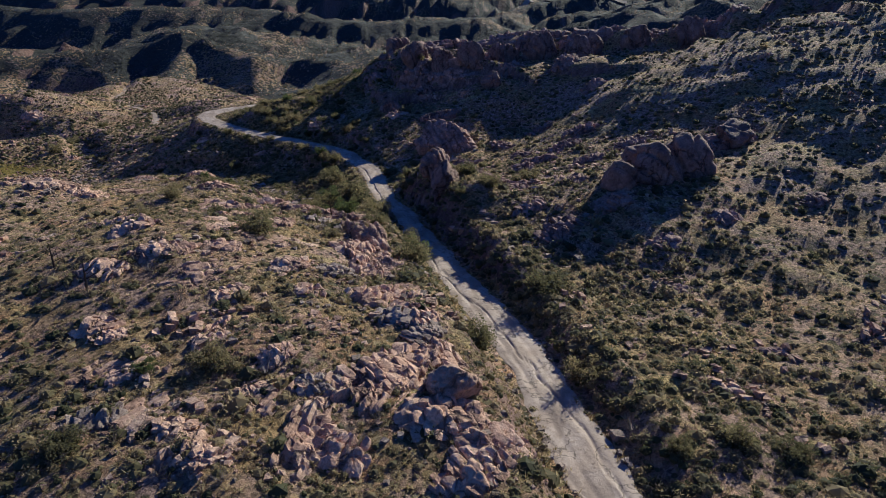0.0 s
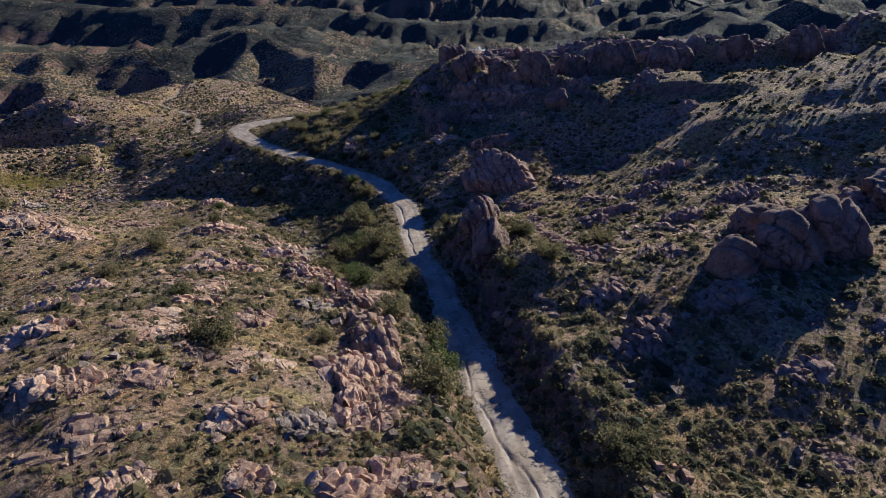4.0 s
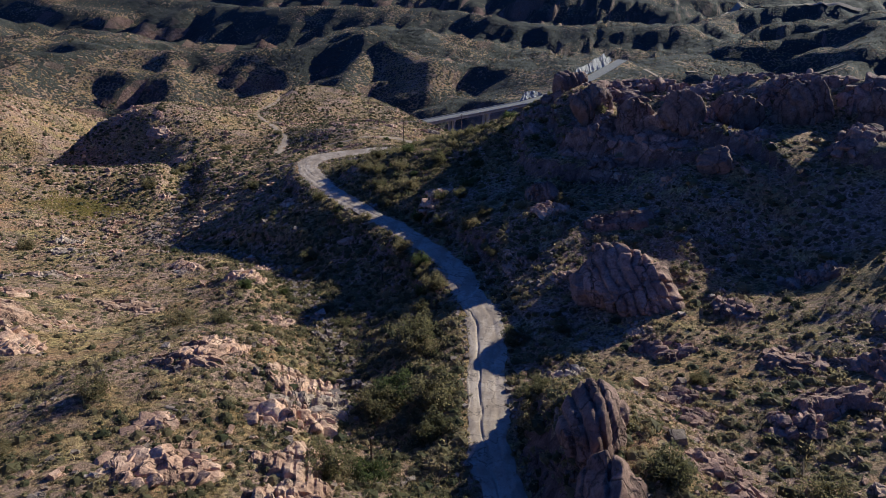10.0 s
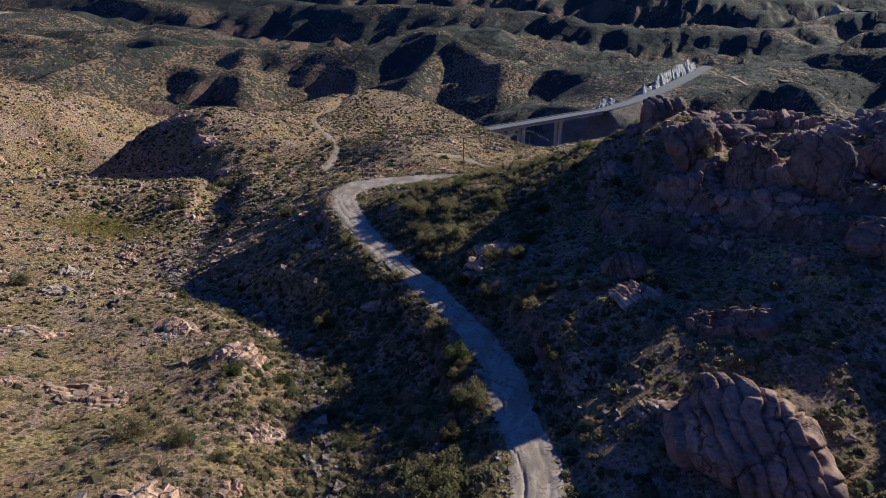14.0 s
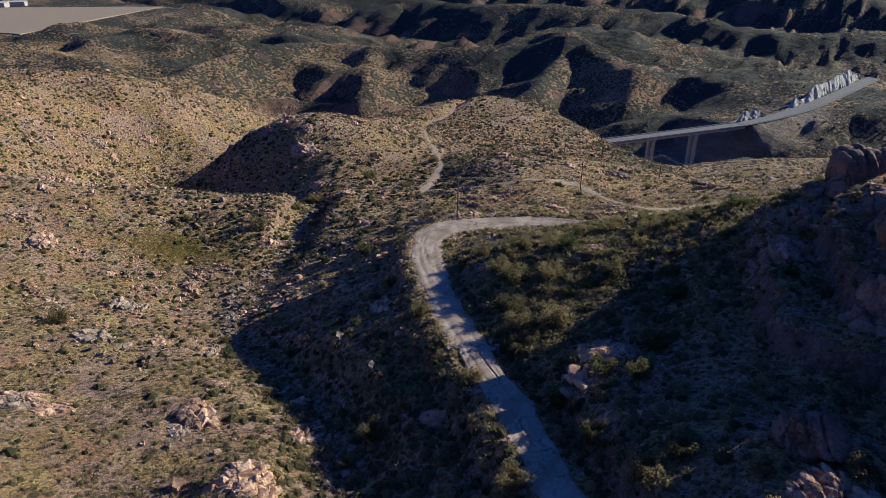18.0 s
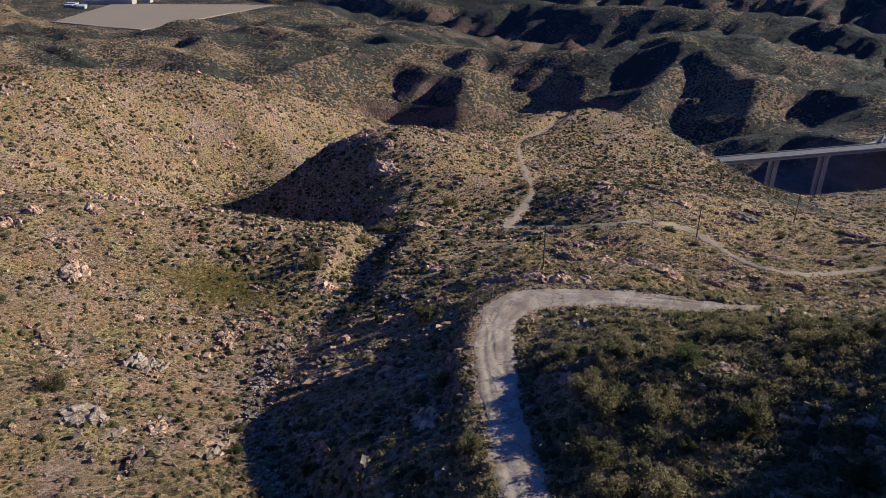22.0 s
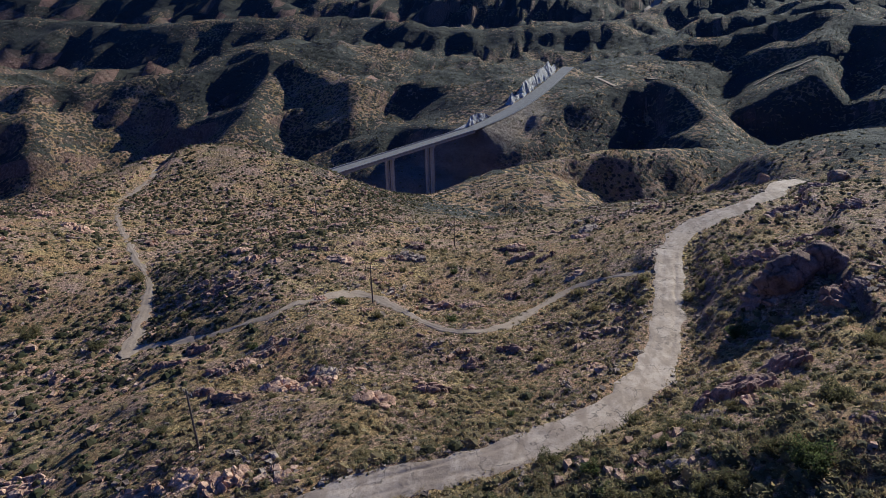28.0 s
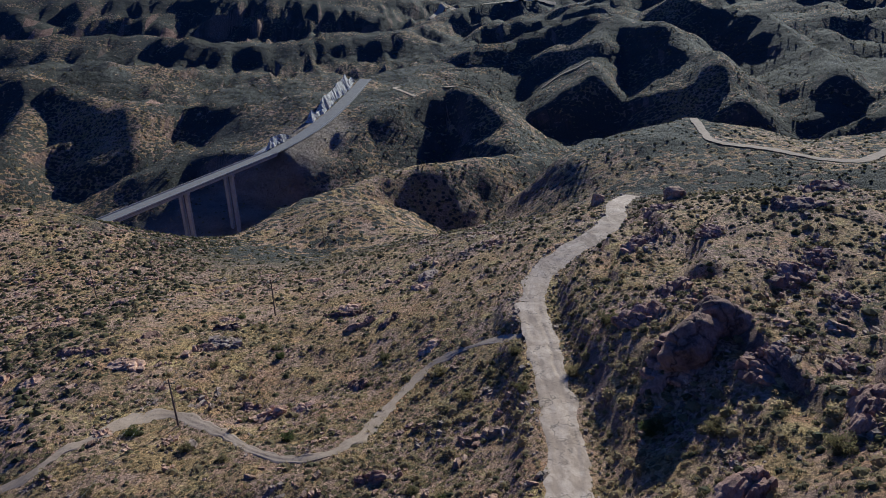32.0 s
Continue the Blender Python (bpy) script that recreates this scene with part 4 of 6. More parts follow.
for x, y, s in OUTCROPS_SOUTH + OUTCROPS_GORGE + OUTCROPS_RIDGE + OUTCROPS_NORTH:
    k += 1
    # ridge and bench rocks get the red granite with shade in its colour
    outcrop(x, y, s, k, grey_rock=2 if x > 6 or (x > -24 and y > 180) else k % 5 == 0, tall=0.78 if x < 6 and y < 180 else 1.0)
# more of them scattered over the stony slopes to the west
scatter = np.random.default_rng(88)
more = 0
while more < 70:
    x, y = scatter.uniform(-360, -30), scatter.uniform(90, 380)
    if x > -35 - y * 0.95 and ripple(x, y, 40, 77) > -0.1 and min(near_line(np.array([x]), np.array([y]), l)[0][0] for l in (ROAD, ROAD_BEND, TRAIL_HILL, TRAIL_LINK, WASH)) > 6:
        outcrop(x, y, scatter.uniform(2.6, 6.0), 500 + more, grey_rock=more % 6 == 0, count=13)
        more += 1
# the rock band beside the road and the stony head of the west spur
for i, (x, y, s) in enumerate([(3, 36, 5.0), (1, 41, 5.5), (-1.5, 49.5, 4.4), (-3.5, 56, 4.4), (-6.5, 61, 5.0), (-7.5, 70, 4.6), (-6, 74, 4.4), (-13, 60, 3.6), (-16, 66, 4.2), (-20, 58, 3.4), (-9, 44, 3.4),
                               (-13, 47, 3.0), (-30, 52, 4.0), (-34, 62, 4.6), (-21, 82, 4.4), (-36, 74, 4.8), (-42, 84, 5.0), (-17, 90, 4.2), (-12, 97, 4.4), (-22, 106, 5.2), (-36, 108, 4.6), (-47, 98, 4.4),
                               (-196, 322, 4.2), (-188, 312, 4.6), (-204, 305, 3.8), (-28, 50, 3.0), (34, 58, 2.6), (30, 82, 4.0), (40, 88, 4.4), (14, 96, 4.6), (13, 106, 4.2), (27, 118, 5.0), (36, 124, 5.6), (16, 124, 4.4), (30, 142, 6.0), (24, 158, 5.6), (14, 150, 4.6), (38, 170, 6.0)]):
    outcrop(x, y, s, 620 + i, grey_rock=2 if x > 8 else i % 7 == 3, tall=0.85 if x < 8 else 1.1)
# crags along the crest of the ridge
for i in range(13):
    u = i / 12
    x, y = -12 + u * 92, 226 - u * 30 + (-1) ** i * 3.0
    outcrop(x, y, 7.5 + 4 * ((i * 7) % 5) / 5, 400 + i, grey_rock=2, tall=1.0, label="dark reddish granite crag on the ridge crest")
outcrop(-15, 226, 6.0, 431, grey_rock=2, tall=2.3, count=6, label="tall reddish summit rock on the ridge end")


def great_rock(x, y, z, rx, ry, rz, rot, seed, name, label, cracks=3, level=5, mat=GRANITE):
    """One massive granite body with joints worn into it."""
    r = np.random.default_rng(seed)
    v, f = rock_shape(level, r, cuts=8, keep=(0.52, 0.85), rough=0.07)
    for i in range(cracks):
        n = np.array((1.0, r.normal() * 0.25, r.normal() * 0.15))
        n /= np.linalg.norm(n)
        off = (i + 0.5) / cracks * 1.5 - 0.75 + r.normal() * 0.05
        d = np.abs(v @ n - off + ripple(v[:, 1], v[:, 2], 0.5, seed + i) * 0.06)
        v *= (1 - 0.10 * np.exp(-(d / 0.035) ** 2))[:, None]
    ob = new(name, mesh_from(name, v, f, mat, flat=False))
    place(ob, x, y, min(z, float(ground_at(x, y)) + rz * 0.3), rx, ry, rz, rot, r.normal() * 4, r.normal() * 4)
    return tagged(ob, label, "boulder")


great_rock(1.5, 44.5, 28.2, 2.4, 2.0, 2.1, 12, 51, "split_boulder", "large rounded granite boulder split by a dark crack", 2)


def jointed_dome(x, y, size, rot, joints, seed, label, name="granite_dome", lean=0.55, mat=DARK_RED_SHADED, level=6):
    """One massive body of granite, split by long leaning joints into sheets that stand out unevenly."""
    r = np.random.default_rng(seed)
    v, f = rock_shape(level, r, cuts=7, keep=(0.55, 0.85), rough=0.05, soft=0.02)
    n = np.array((1.0, 0.25, lean))
    n /= np.linalg.norm(n)
    q = (v @ n + ripple(v[:, 1] * 1.3 + v[:, 2], v[:, 0], 0.5, seed) * 0.06) * joints / 2 + 0.3 * ripple(v @ n, v[:, 0] * 0, 0.4, seed + 2)
    cell = np.floor(q).astype(int)
    step = r.normal(size=4 * joints + 8)[cell + 2 * joints]
    gap = np.minimum(q - cell, cell + 1 - q)
    m = np.array((-lean, 0.5, 1.0))
    q2 = (v @ m + 0.15 * step) * joints / 5
    gap2 = np.abs(q2 - np.round(q2))
    v = v * (1 + 0.05 * step - 0.15 * np.exp(-(gap / 0.10) ** 2) - 0.06 * np.exp(-(gap2 / 0.05) ** 2))[:, None]
    ob = new(name, mesh_from(name, v, f, mat, flat=False))
    place(ob, x, y, float(ground_at(x, y)) + size[2] * 0.18, *size, rot)
    return tagged(ob, label, "rock dome")


# dome, buttresses and bench boulders: their shade is darkened into the rock colour
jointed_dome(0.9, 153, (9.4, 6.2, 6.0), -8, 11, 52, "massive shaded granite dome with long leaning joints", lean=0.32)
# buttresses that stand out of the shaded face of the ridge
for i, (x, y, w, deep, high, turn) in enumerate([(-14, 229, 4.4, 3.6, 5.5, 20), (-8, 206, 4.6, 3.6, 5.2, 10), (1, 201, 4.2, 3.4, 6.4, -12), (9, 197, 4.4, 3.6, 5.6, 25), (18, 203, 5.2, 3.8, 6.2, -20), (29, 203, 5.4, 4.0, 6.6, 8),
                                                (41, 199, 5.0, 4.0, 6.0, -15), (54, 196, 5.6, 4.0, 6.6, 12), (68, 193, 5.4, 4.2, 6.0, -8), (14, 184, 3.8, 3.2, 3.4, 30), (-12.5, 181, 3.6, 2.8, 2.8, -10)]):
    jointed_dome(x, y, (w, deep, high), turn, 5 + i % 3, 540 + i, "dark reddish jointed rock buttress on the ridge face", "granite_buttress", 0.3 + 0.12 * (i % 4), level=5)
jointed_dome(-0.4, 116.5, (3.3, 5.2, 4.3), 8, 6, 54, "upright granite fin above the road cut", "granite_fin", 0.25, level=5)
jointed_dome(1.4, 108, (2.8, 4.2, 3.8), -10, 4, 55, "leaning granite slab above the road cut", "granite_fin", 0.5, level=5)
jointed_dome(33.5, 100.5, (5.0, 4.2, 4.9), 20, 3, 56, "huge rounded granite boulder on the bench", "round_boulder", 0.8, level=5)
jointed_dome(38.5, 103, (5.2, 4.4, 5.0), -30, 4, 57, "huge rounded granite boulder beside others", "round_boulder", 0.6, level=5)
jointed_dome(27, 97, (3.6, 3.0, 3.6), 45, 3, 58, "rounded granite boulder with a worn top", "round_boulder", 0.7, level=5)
great_rock(34, 110, 28.5, 5.0, 3.4, 2.6, 15, 59, "granite_slab", "sloping granite slab behind the boulders", 3, mat=DARK_RED_SHADED)
great_rock(52, 118, 27.5, 5.0, 4.0, 4.0, 70, 60, "round_boulder", "dark shaded granite boulder on the bench", 2, mat=DARK_RED_SHADED)
great_rock(-13, 281, 4.5, 5.0, 3.4, 4.4, 30, 61, "granite_bluff", "shaded granite bluff beside the road", 3, mat=DARK_RED_SHADED)
great_rock(-7, 284, 5.5, 4.6, 3.6, 3.4, -20, 62, "granite_bluff", "shaded granite bluff with a flat top", 2, mat=DARK_RED_SHADED)
SLABS = [(-27.5, 80, 5.4, 3.2, 35, 0.35, 0.25, (6.0, 2.6)), (-17, 75.5, 3.8, 2.2, 60, 0.25, 0.4, (3.0, 1.2)), (-24.8, 112, 7.2, 3.4, -64, 2.2, 1.0, (2.2, 0.9)), (-18.5, 101, 4.6, 2.4, -62, 1.5, 1.0, (1.8, 0.8)),
         (-13.5, 92.5, 4.4, 2.6, -64, 1.7, 1.0, (1.6, 0.8)), (-9.8, 85, 4.4, 2.8, -66, 1.9, 1.0, (1.6, 0.9)), (-8.2, 78.5, 4.0, 2.6, -70, 1.6, 1.0, (1.6, 0.8)), (-27, 86, 3.0, 1.8, 20, 0.9, 1.0, (1.4, 0.8)),
         (-3.4, 45, 4.4, 2.6, 62, 0.9, 0.9, (2.0, 0.55)), (-9, 38.5, 6.0, 1.5, 80, 1.0, 1.0, (2.0, 0.7)), (-16, 36, 3.4, 1.8, 70, 0.7, 1.0, (1.4, 0.6)), (-19.6, 51, 2.8, 0.9, 75, 0.9, 1.0, (1.0, 0.5)),
         (-1.7, 56.5, 2.6, 1.6, 110, 1.0, 1.0, (1.2, 0.7)), (-9, 74.5, 3.0, 2.0, 95, 1.9, 1.0, (1.5, 0.9)), (3.5, 38, 3.0, 2.2, 110, 1.0, 1.0, (1.3, 0.8)), (0.8, 50, 3.6, 1.7, 105, 1.2, 0.8, (2.4, 1.0)),
         (-43, 125.5, 4.6, 2.2, 12, 0.8, 1.0, (1.6, 0.8)), (-33, 128.5, 4.4, 2.8, -60, 1.4, 1.0, (1.7, 0.8)), (-79, 128.5, 8.0, 4.2, 25, 1.5, 1.0, (2.4, 1.2)), (-70, 146, 5.0, 2.6, 30, 0.8, 0.8, (2.2, 1.0)),
         (-60, 161, 3.4, 1.8, 40, 1.0, 1.0, (1.4, 0.8)), (-96, 160, 5.0, 2.8, 20, 0.8, 0.9, (2.0, 1.0)), (-80.5, 271, 4.2, 2.2, 20, 1.0, 0.9, (1.8, 0.9)), (-91, 284, 4.2, 2.4, 35, 1.0, 1.0, (1.6, 0.8)), (-112, 250, 4.0, 2.0, 10, 0.8, 1.0, (1.6, 0.8)),
         (-22, 40, 4.2, 2.4, 60, 0.3, 0.4, (3.0, 1.3)), (-26, 45, 3.6, 2.0, 50, 0.3, 0.45, (2.6, 1.2)), (-13, 42, 3.6, 1.6, 70, 0.45, 0.6, (2.0, 0.7)), (-12, 52, 3.2, 1.8, 40, 0.3, 0.4, (2.6, 1.0)), (-24, 62, 4.2, 2.2, 30, 0.35, 0.5, (2.6, 1.2)), (-33, 100, 4.6, 2.4, 30, 0.35, 0.5, (2.8, 1.2))]
for i, (x, y, long, wide, rot, rise, rough, joint) in enumerate(SLABS):
    rock_slab(x, y, long * 1.1, wide * 1.15, rot, rise * 0.55, 900 + 11 * i, "smooth bare slab of pinkish granite" if rough < 0.5 else "jointed pinkish granite bedrock cropping out of the slope", GRANITE, joint, rough)
for i, (x, y, long, wide, rot, rise) in enumerate([(-28, 251, 4.6, 2.8, 15, 1.5), (-21, 258, 3.4, 2.2, 30, 1.0), (0, 171, 5.0, 2.6, 10, 1.0), (-5, 262, 5.0, 3.0, 25, 1.4), (6, 140, 4.0, 2.2, 10, 0.8), (20, 128, 5.0, 2.4, 20, 0.9), (13, 110, 4.4, 2.0, 15, 1.0), (40, 113, 6.0, 3.0, 10, 1.2)]):
    rock_slab(x, y, long, wide, rot, rise, 1300 + 13 * i, "reddish jointed bedrock cropping out among scrub", DARK_RED_SHADED)
ledges = np.random.default_rng(57)
for i in range(60):
    x, y = ledges.uniform(-230, -44), ledges.uniform(112, 250)
    if x > -1.3 * y and ripple(x, y, 35, 121) > -0.15 and near_line(np.array([x]), np.array([y]), WASH)[0][0] > 6 and near_line(np.array([x]), np.array([y]), ROAD_BEND)[0][0] > 8:
        rock_slab(x, y, ledges.uniform(1.6, 4.8), ledges.uniform(1.0, 2.4), ledges.uniform(-15, 60), ledges.uniform(0.4, 1.0), 1900 + 19 * i, "pale pinkish bedrock showing through dry grass", GRANITE)
for i in range(34):
    x, y = ledges.uniform(-128, -34), ledges.uniform(262, 345)
    if off_ways(np.array([x]), np.array([y]), 4.0)[0] and near_line(np.array([x]), np.array([y]), ROAD_BEND)[0][0] > 9:
        rock_slab(x, y, ledges.uniform(1.6, 4.0), ledges.uniform(0.9, 1.8), ledges.uniform(-20, 60), ledges.uniform(0.5, 1.1), 1500 + 17 * i, "low reddish rock ledge among straw and scrub", DARK_RED_SHADED if i % 3 else GRANITE)
great_rock(22, 352, -3.8, 2.8, 2.4, 2.8, 0, 68, "round_boulder", "rounded reddish boulder at the road end", 1)
great_rock(10, 367, -9.5, 2.0, 1.8, 2.4, 40, 69, "round_boulder", "reddish boulder beside the road gap", 1)
great_rock(-38.5, 268.5, -3.2, 1.6, 1.1, 0.7, 20, 70, "flat_boulder", "flat pale boulder at the road edge", 0, 3)


def mass(name, protos, mats, places, label, category, kind="stuff"):
    """Very many small pieces in one mesh. places: rows of x, y, z, size, turn, squash, tone, kind."""
    V, F, T, off = [], [], [], 0
    for k, (pv, pf, pt) in enumerate(protos):
        sel = places[places[:, 7].astype(int) == k]
        if not len(sel):
            continue
        c, s = np.cos(sel[:, 4])[:, None], np.sin(sel[:, 4])[:, None]
        X = (pv[:, 0] * c - pv[:, 1] * s) * sel[:, 3:4] + sel[:, 0:1]
        Y = (pv[:, 0] * s + pv[:, 1] * c) * sel[:, 3:4] + sel[:, 1:2]
        Z = pv[:, 2] * (sel[:, 3] * sel[:, 5])[:, None] + sel[:, 2:3]
        V.append(np.stack([X, Y, Z], -1).reshape(-1, 3))
        T.append(np.clip(sel[:, 6:7] + pt, 0, 1).ravel())
        F.append((pf[None] + (np.arange(len(sel)) * len(pv))[:, None, None] + off).reshape(-1, 3))
        off += len(sel) * len(pv)
    ob = new(name, mesh_from(name, np.concatenate(V), np.concatenate(F), mats, tone=np.concatenate(T)))
    return tagged(ob, label, category, kind=kind)


ALL_OUTCROPS = np.array(OUTCROPS_SOUTH + OUTCROPS_GORGE + OUTCROPS_RIDGE + OUTCROPS_NORTH)


def near_country(x, y):
    return (x > -420) & (x < 120) & (y > 28) & (y < 420) & (x > -45 - y * 1.2) & (x < 15 + y * 0.68 - smooth(230, 330, y) * 120)


def sprinkle(n, rng, lo=(-420, 28), hi=(120, 420)):
    """Places spread over the near country, thinner to the far side."""
    x, y = rng.uniform(lo[0], hi[0], n), rng.uniform(lo[1], hi[1], n)
    keep = near_country(x, y)
    return x[keep], y[keep]


# loose stones, thick round the outcrops and on stony patches
rng = np.random.default_rng(21)
PEBBLES = []
for k in range(8):
    v, f = shard(rng, 0.2, 0.75)
    v[:, 2] *= 0.75
    PEBBLES.append((v, f, np.zeros(len(v))))
x, y = sprinkle(110000, rng)
x2 = np.repeat(ALL_OUTCROPS[:, 0], 70) + rng.normal(size=len(ALL_OUTCROPS) * 70) * np.repeat(ALL_OUTCROPS[:, 2], 70) * 0.75
y2 = np.repeat(ALL_OUTCROPS[:, 1], 70) + rng.normal(size=len(ALL_OUTCROPS) * 70) * np.repeat(ALL_OUTCROPS[:, 2], 70) * 0.75
stony = ripple(x, y, 13, 71) * 0.6 + ripple(x, y, 4.5, 72) * 0.5 + rng.normal(size=len(x)) * 0.12
x, y = np.concatenate([x[stony > 0.42], x2]), np.concatenate([y[stony > 0.42], y2])
keep = off_ways(x, y, 0.1)
x, y = x[keep], y[keep]
size = 0.08 + 0.11 * rng.exponential(size=len(x)) + 0.35 * (rng.random(len(x)) < 0.012)
size = np.minimum(size, 1.0)
rows = np.column_stack([x, y, ground_at(x, y) + size * 0.1, size, rng.uniform(0, 6.28, len(x)), rng.uniform(0.6, 1.1, len(x)), rng.random(len(x)), rng.integers(0, 8, len(x))])
half = rng.random(len(x)) < 0.6
mass("loose_stones", PEBBLES, GRANITE, rows[half], "loose pinkish granite stones strewn over the slopes", "stones")
mass("loose_stones", PEBBLES, GREY_ROCK, rows[~half], "loose grey stones strewn over the slopes", "stones")
# low broken ledges, in clusters that share one grain
LEDGE = []
for k in range(9):
    v, f = shard(rng, 0.16, 0.82) if k > 1 else rock_shape(2, rng, cuts=2, keep=(0.42, 0.62), rough=0.10, square=0.15, soft=0.002)
    LEDGE.append((v * (1.5, 0.85, 1.0), f, np.zeros(len(v))))
cx, cy = sprinkle(7000, rng)
pick = (ripple(cx, cy, 26, 75) + ripple(cx, cy, 11, 76) * 0.6 + 0.25 * smooth(80, 130, -cx) > 0.12) & off_ways(cx, cy, 1.5)
cx, cy = cx[pick], cy[pick]
m = 8
gr, big = np.repeat(rng.uniform(0, 3.14, len(cx)), m), np.repeat(rng.gamma(2.0, 0.45, len(cx)) + 0.5, m)
u, w = rng.normal(size=len(gr)) * 0.8 * big, rng.normal(size=len(gr)) * 0.4 * big
x, y = np.repeat(cx, m) + u * np.cos(gr) - w * np.sin(gr), np.repeat(cy, m) + u * np.sin(gr) + w * np.cos(gr)
keep = off_ways(x, y, 0.7)
size = np.clip(big * rng.uniform(0.08, 0.34, len(gr)), 0.08, 0.62)
rows = np.column_stack([x, y, ground_at(x, y) - size * 0.05, size, gr + rng.normal(size=len(gr)) * 0.15, rng.uniform(0.6, 1.3, len(gr)), rng.random(len(gr)), rng.integers(0, 9, len(gr))])[keep]
half = np.repeat(rng.random(len(cx)) < 0.7, m)[keep]
mass("broken_ledges", LEDGE, GRANITE, rows[half], "low broken ledges of pinkish granite across the slopes", "rocks")
mass("broken_ledges", LEDGE, GREY_ROCK, rows[~half], "low broken ledges of grey rock across the slopes", "rocks")
# stones in the bed of the wash
line = curved(WASH, 0.25)
line = np.repeat(line, 3, axis=0)
x, y = line[:, 0] + rng.normal(size=len(line)) * 1.1, line[:, 1] + rng.normal(size=len(line)) * 1.1
size = 0.12 + 0.14 * rng.exponential(size=len(x))
rows = np.column_stack([x, y, ground_at(x, y) + size * 0.25, size, rng.uniform(0, 6.28, len(x)), rng.uniform(0.6, 1.0, len(x)), rng.random(len(x)), rng.integers(0, 8, len(x))])
mass("wash_stones", PEBBLES, GREY_ROCK, rows, "pale grey stones in a dry wash", "stones")
# rubble along the lower edges of the road
for nm, seg in (("road_rubble", ROAD), ("road_rubble", ROAD_BEND), ("road_rubble", ROAD_NORTH)):
    line = curved(seg, 0.35)
    d = np.gradient(line[:, :2], axis=0)
    d /= np.linalg.norm(d, axis=1)[:, None]
    side = np.where(rng.random(len(line)) < 0.7, -1, 1) * (line[:, 3] + np.abs(rng.normal(size=len(line))) * 0.8)
    x, y = line[:, 0] + d[:, 1] * side, line[:, 1] - d[:, 0] * side
    size = 0.10 + 0.12 * rng.exponential(size=len(x))
    rows = np.column_stack([x, y, ground_at(x, y) + size * 0.1, size, rng.uniform(0, 6.28, len(x)), rng.uniform(0.6, 1.0, len(x)), rng.random(len(x)), rng.integers(0, 8, len(x))])
    mass(nm, PEBBLES, GREY_ROCK, rows, "broken stones along the road edge", "rubble")

# ---- the highway bridge over the canyon ----
def bridge():
    root = new("highway_bridge")
    a, b = np.array((-235.0, 560.0)), BRIDGE_B
    run, ang = math.hypot(*(b - a)), math.degrees(math.atan2((b - a)[1], (b - a)[0]))
    mid = (a + b) / 2
    root.matrix_basis = pose(mid[0], mid[1], -104.3, 0, 0, ang)

    def slab(name, size, place_at, mat, label=""):
        bm = bmesh.new()
        box(bm, size, Matrix.Translation(place_at))
        bmesh.ops.bevel(bm, geom=bm.edges[:], offset=0.06, segments=1, affect="EDGES")
        return part(name, bm, mat, root, label)

    slab("deck", (run, 11.0, 0.5), (0, 0, -0.1), PAVING, "grey asphalt deck")
    for s in (-1, 1):
        slab("parapet", (run, 0.35, 0.95), (0, s * 5.35, 0.55), CONCRETE, "pale concrete parapet")
    for k in range(4):
        slab("girder", (run, 0.7, 1.9), (0, -4.2 + 2.8 * k, -1.3), CONCRETE)
    for px, py in ((-154, 669), (-131, 704), (-190, 618)):
        u = float(((np.array((px, py)) - mid) @ (b - a)) / run)
        p = slab("pier_cap", (2.4, 10.0, 1.6), (u, 0, -3.0), CONCRETE)
        for s in (-1, 1):
            slab("pier_column", (2.0, 2.6, 46.0), (u, s * 2.9, -26.8), CONCRETE, "tall tan concrete column")
    slab("centre_line", (run, 0.25, 0.02), (0, 0, 0.17), DUST)
    return tagged(root, "concrete highway bridge on tall piers across a canyon", "bridge")


bridge()


def rock_cut(line, offset, high, seed, label):
    """A blasted rock face beside the highway, scored by upright drill scars."""
    pts = curved(line, 1.0)
    d = np.gradient(pts[:, :2], axis=0)
    d /= np.linalg.norm(d, axis=1)[:, None]
    n, rows = len(pts), 15
    s = np.arange(n) * 1.0
    end = smooth(0, 14, s) * smooth(0, 14, s[-1] - s)
    v = []
    for k in range(rows):
        u = k / (rows - 1)
        top = high * end * (0.75 + 0.25 * ripple(s, s * 0, 16, seed)) * (1 - 0.45 * (np.abs(ripple(s, s * 0 + 3, 22, seed + 3)) < 0.12))
        back = offset + u * top * 0.42 + ripple(s, u * 6 + s * 0, 2.2, seed + 1) * 0.7 + ripple(s, u * 3 + s * 0, 6.0, seed + 2) * 1.3
        v.append(np.column_stack([pts[:, 0] - d[:, 1] * back, pts[:, 1] + d[:, 0] * back, pts[:, 2] - 0.4 + u * top + ripple(s, s * 0 + u * 9, 3, seed + 5) * 0.5 * u]))
    for back in (9.0, 22.0):
        bx, by = pts[:, 0] - d[:, 1] * (offset + back), pts[:, 1] + d[:, 0] * (offset + back)
        v.append(np.column_stack([bx, by, ground_at(bx, by) - 0.5]))
    v = np.stack(v, 1)
    i = np.arange(v.shape[0] * v.shape[1]).reshape(v.shape[:2])
    f = np.stack([i[:-1, :-1], i[:-1, 1:], i[1:, 1:], i[1:, :-1]], -1).reshape(-1, 4)
    ob = new("rock_cut", mesh_from("rock_cut", v.reshape(-1, 3), f, CUT_ROCK))
    return tagged(ob, label, "rock face", kind="structure")


rock_cut([(-61, 818, -103), (-49, 850, -102), (-40, 878, -101), (-24, 930, -99.5), (-14, 968, -98.2)], 9.5, 13.0, 61, "pale blasted rock face beside the highway")
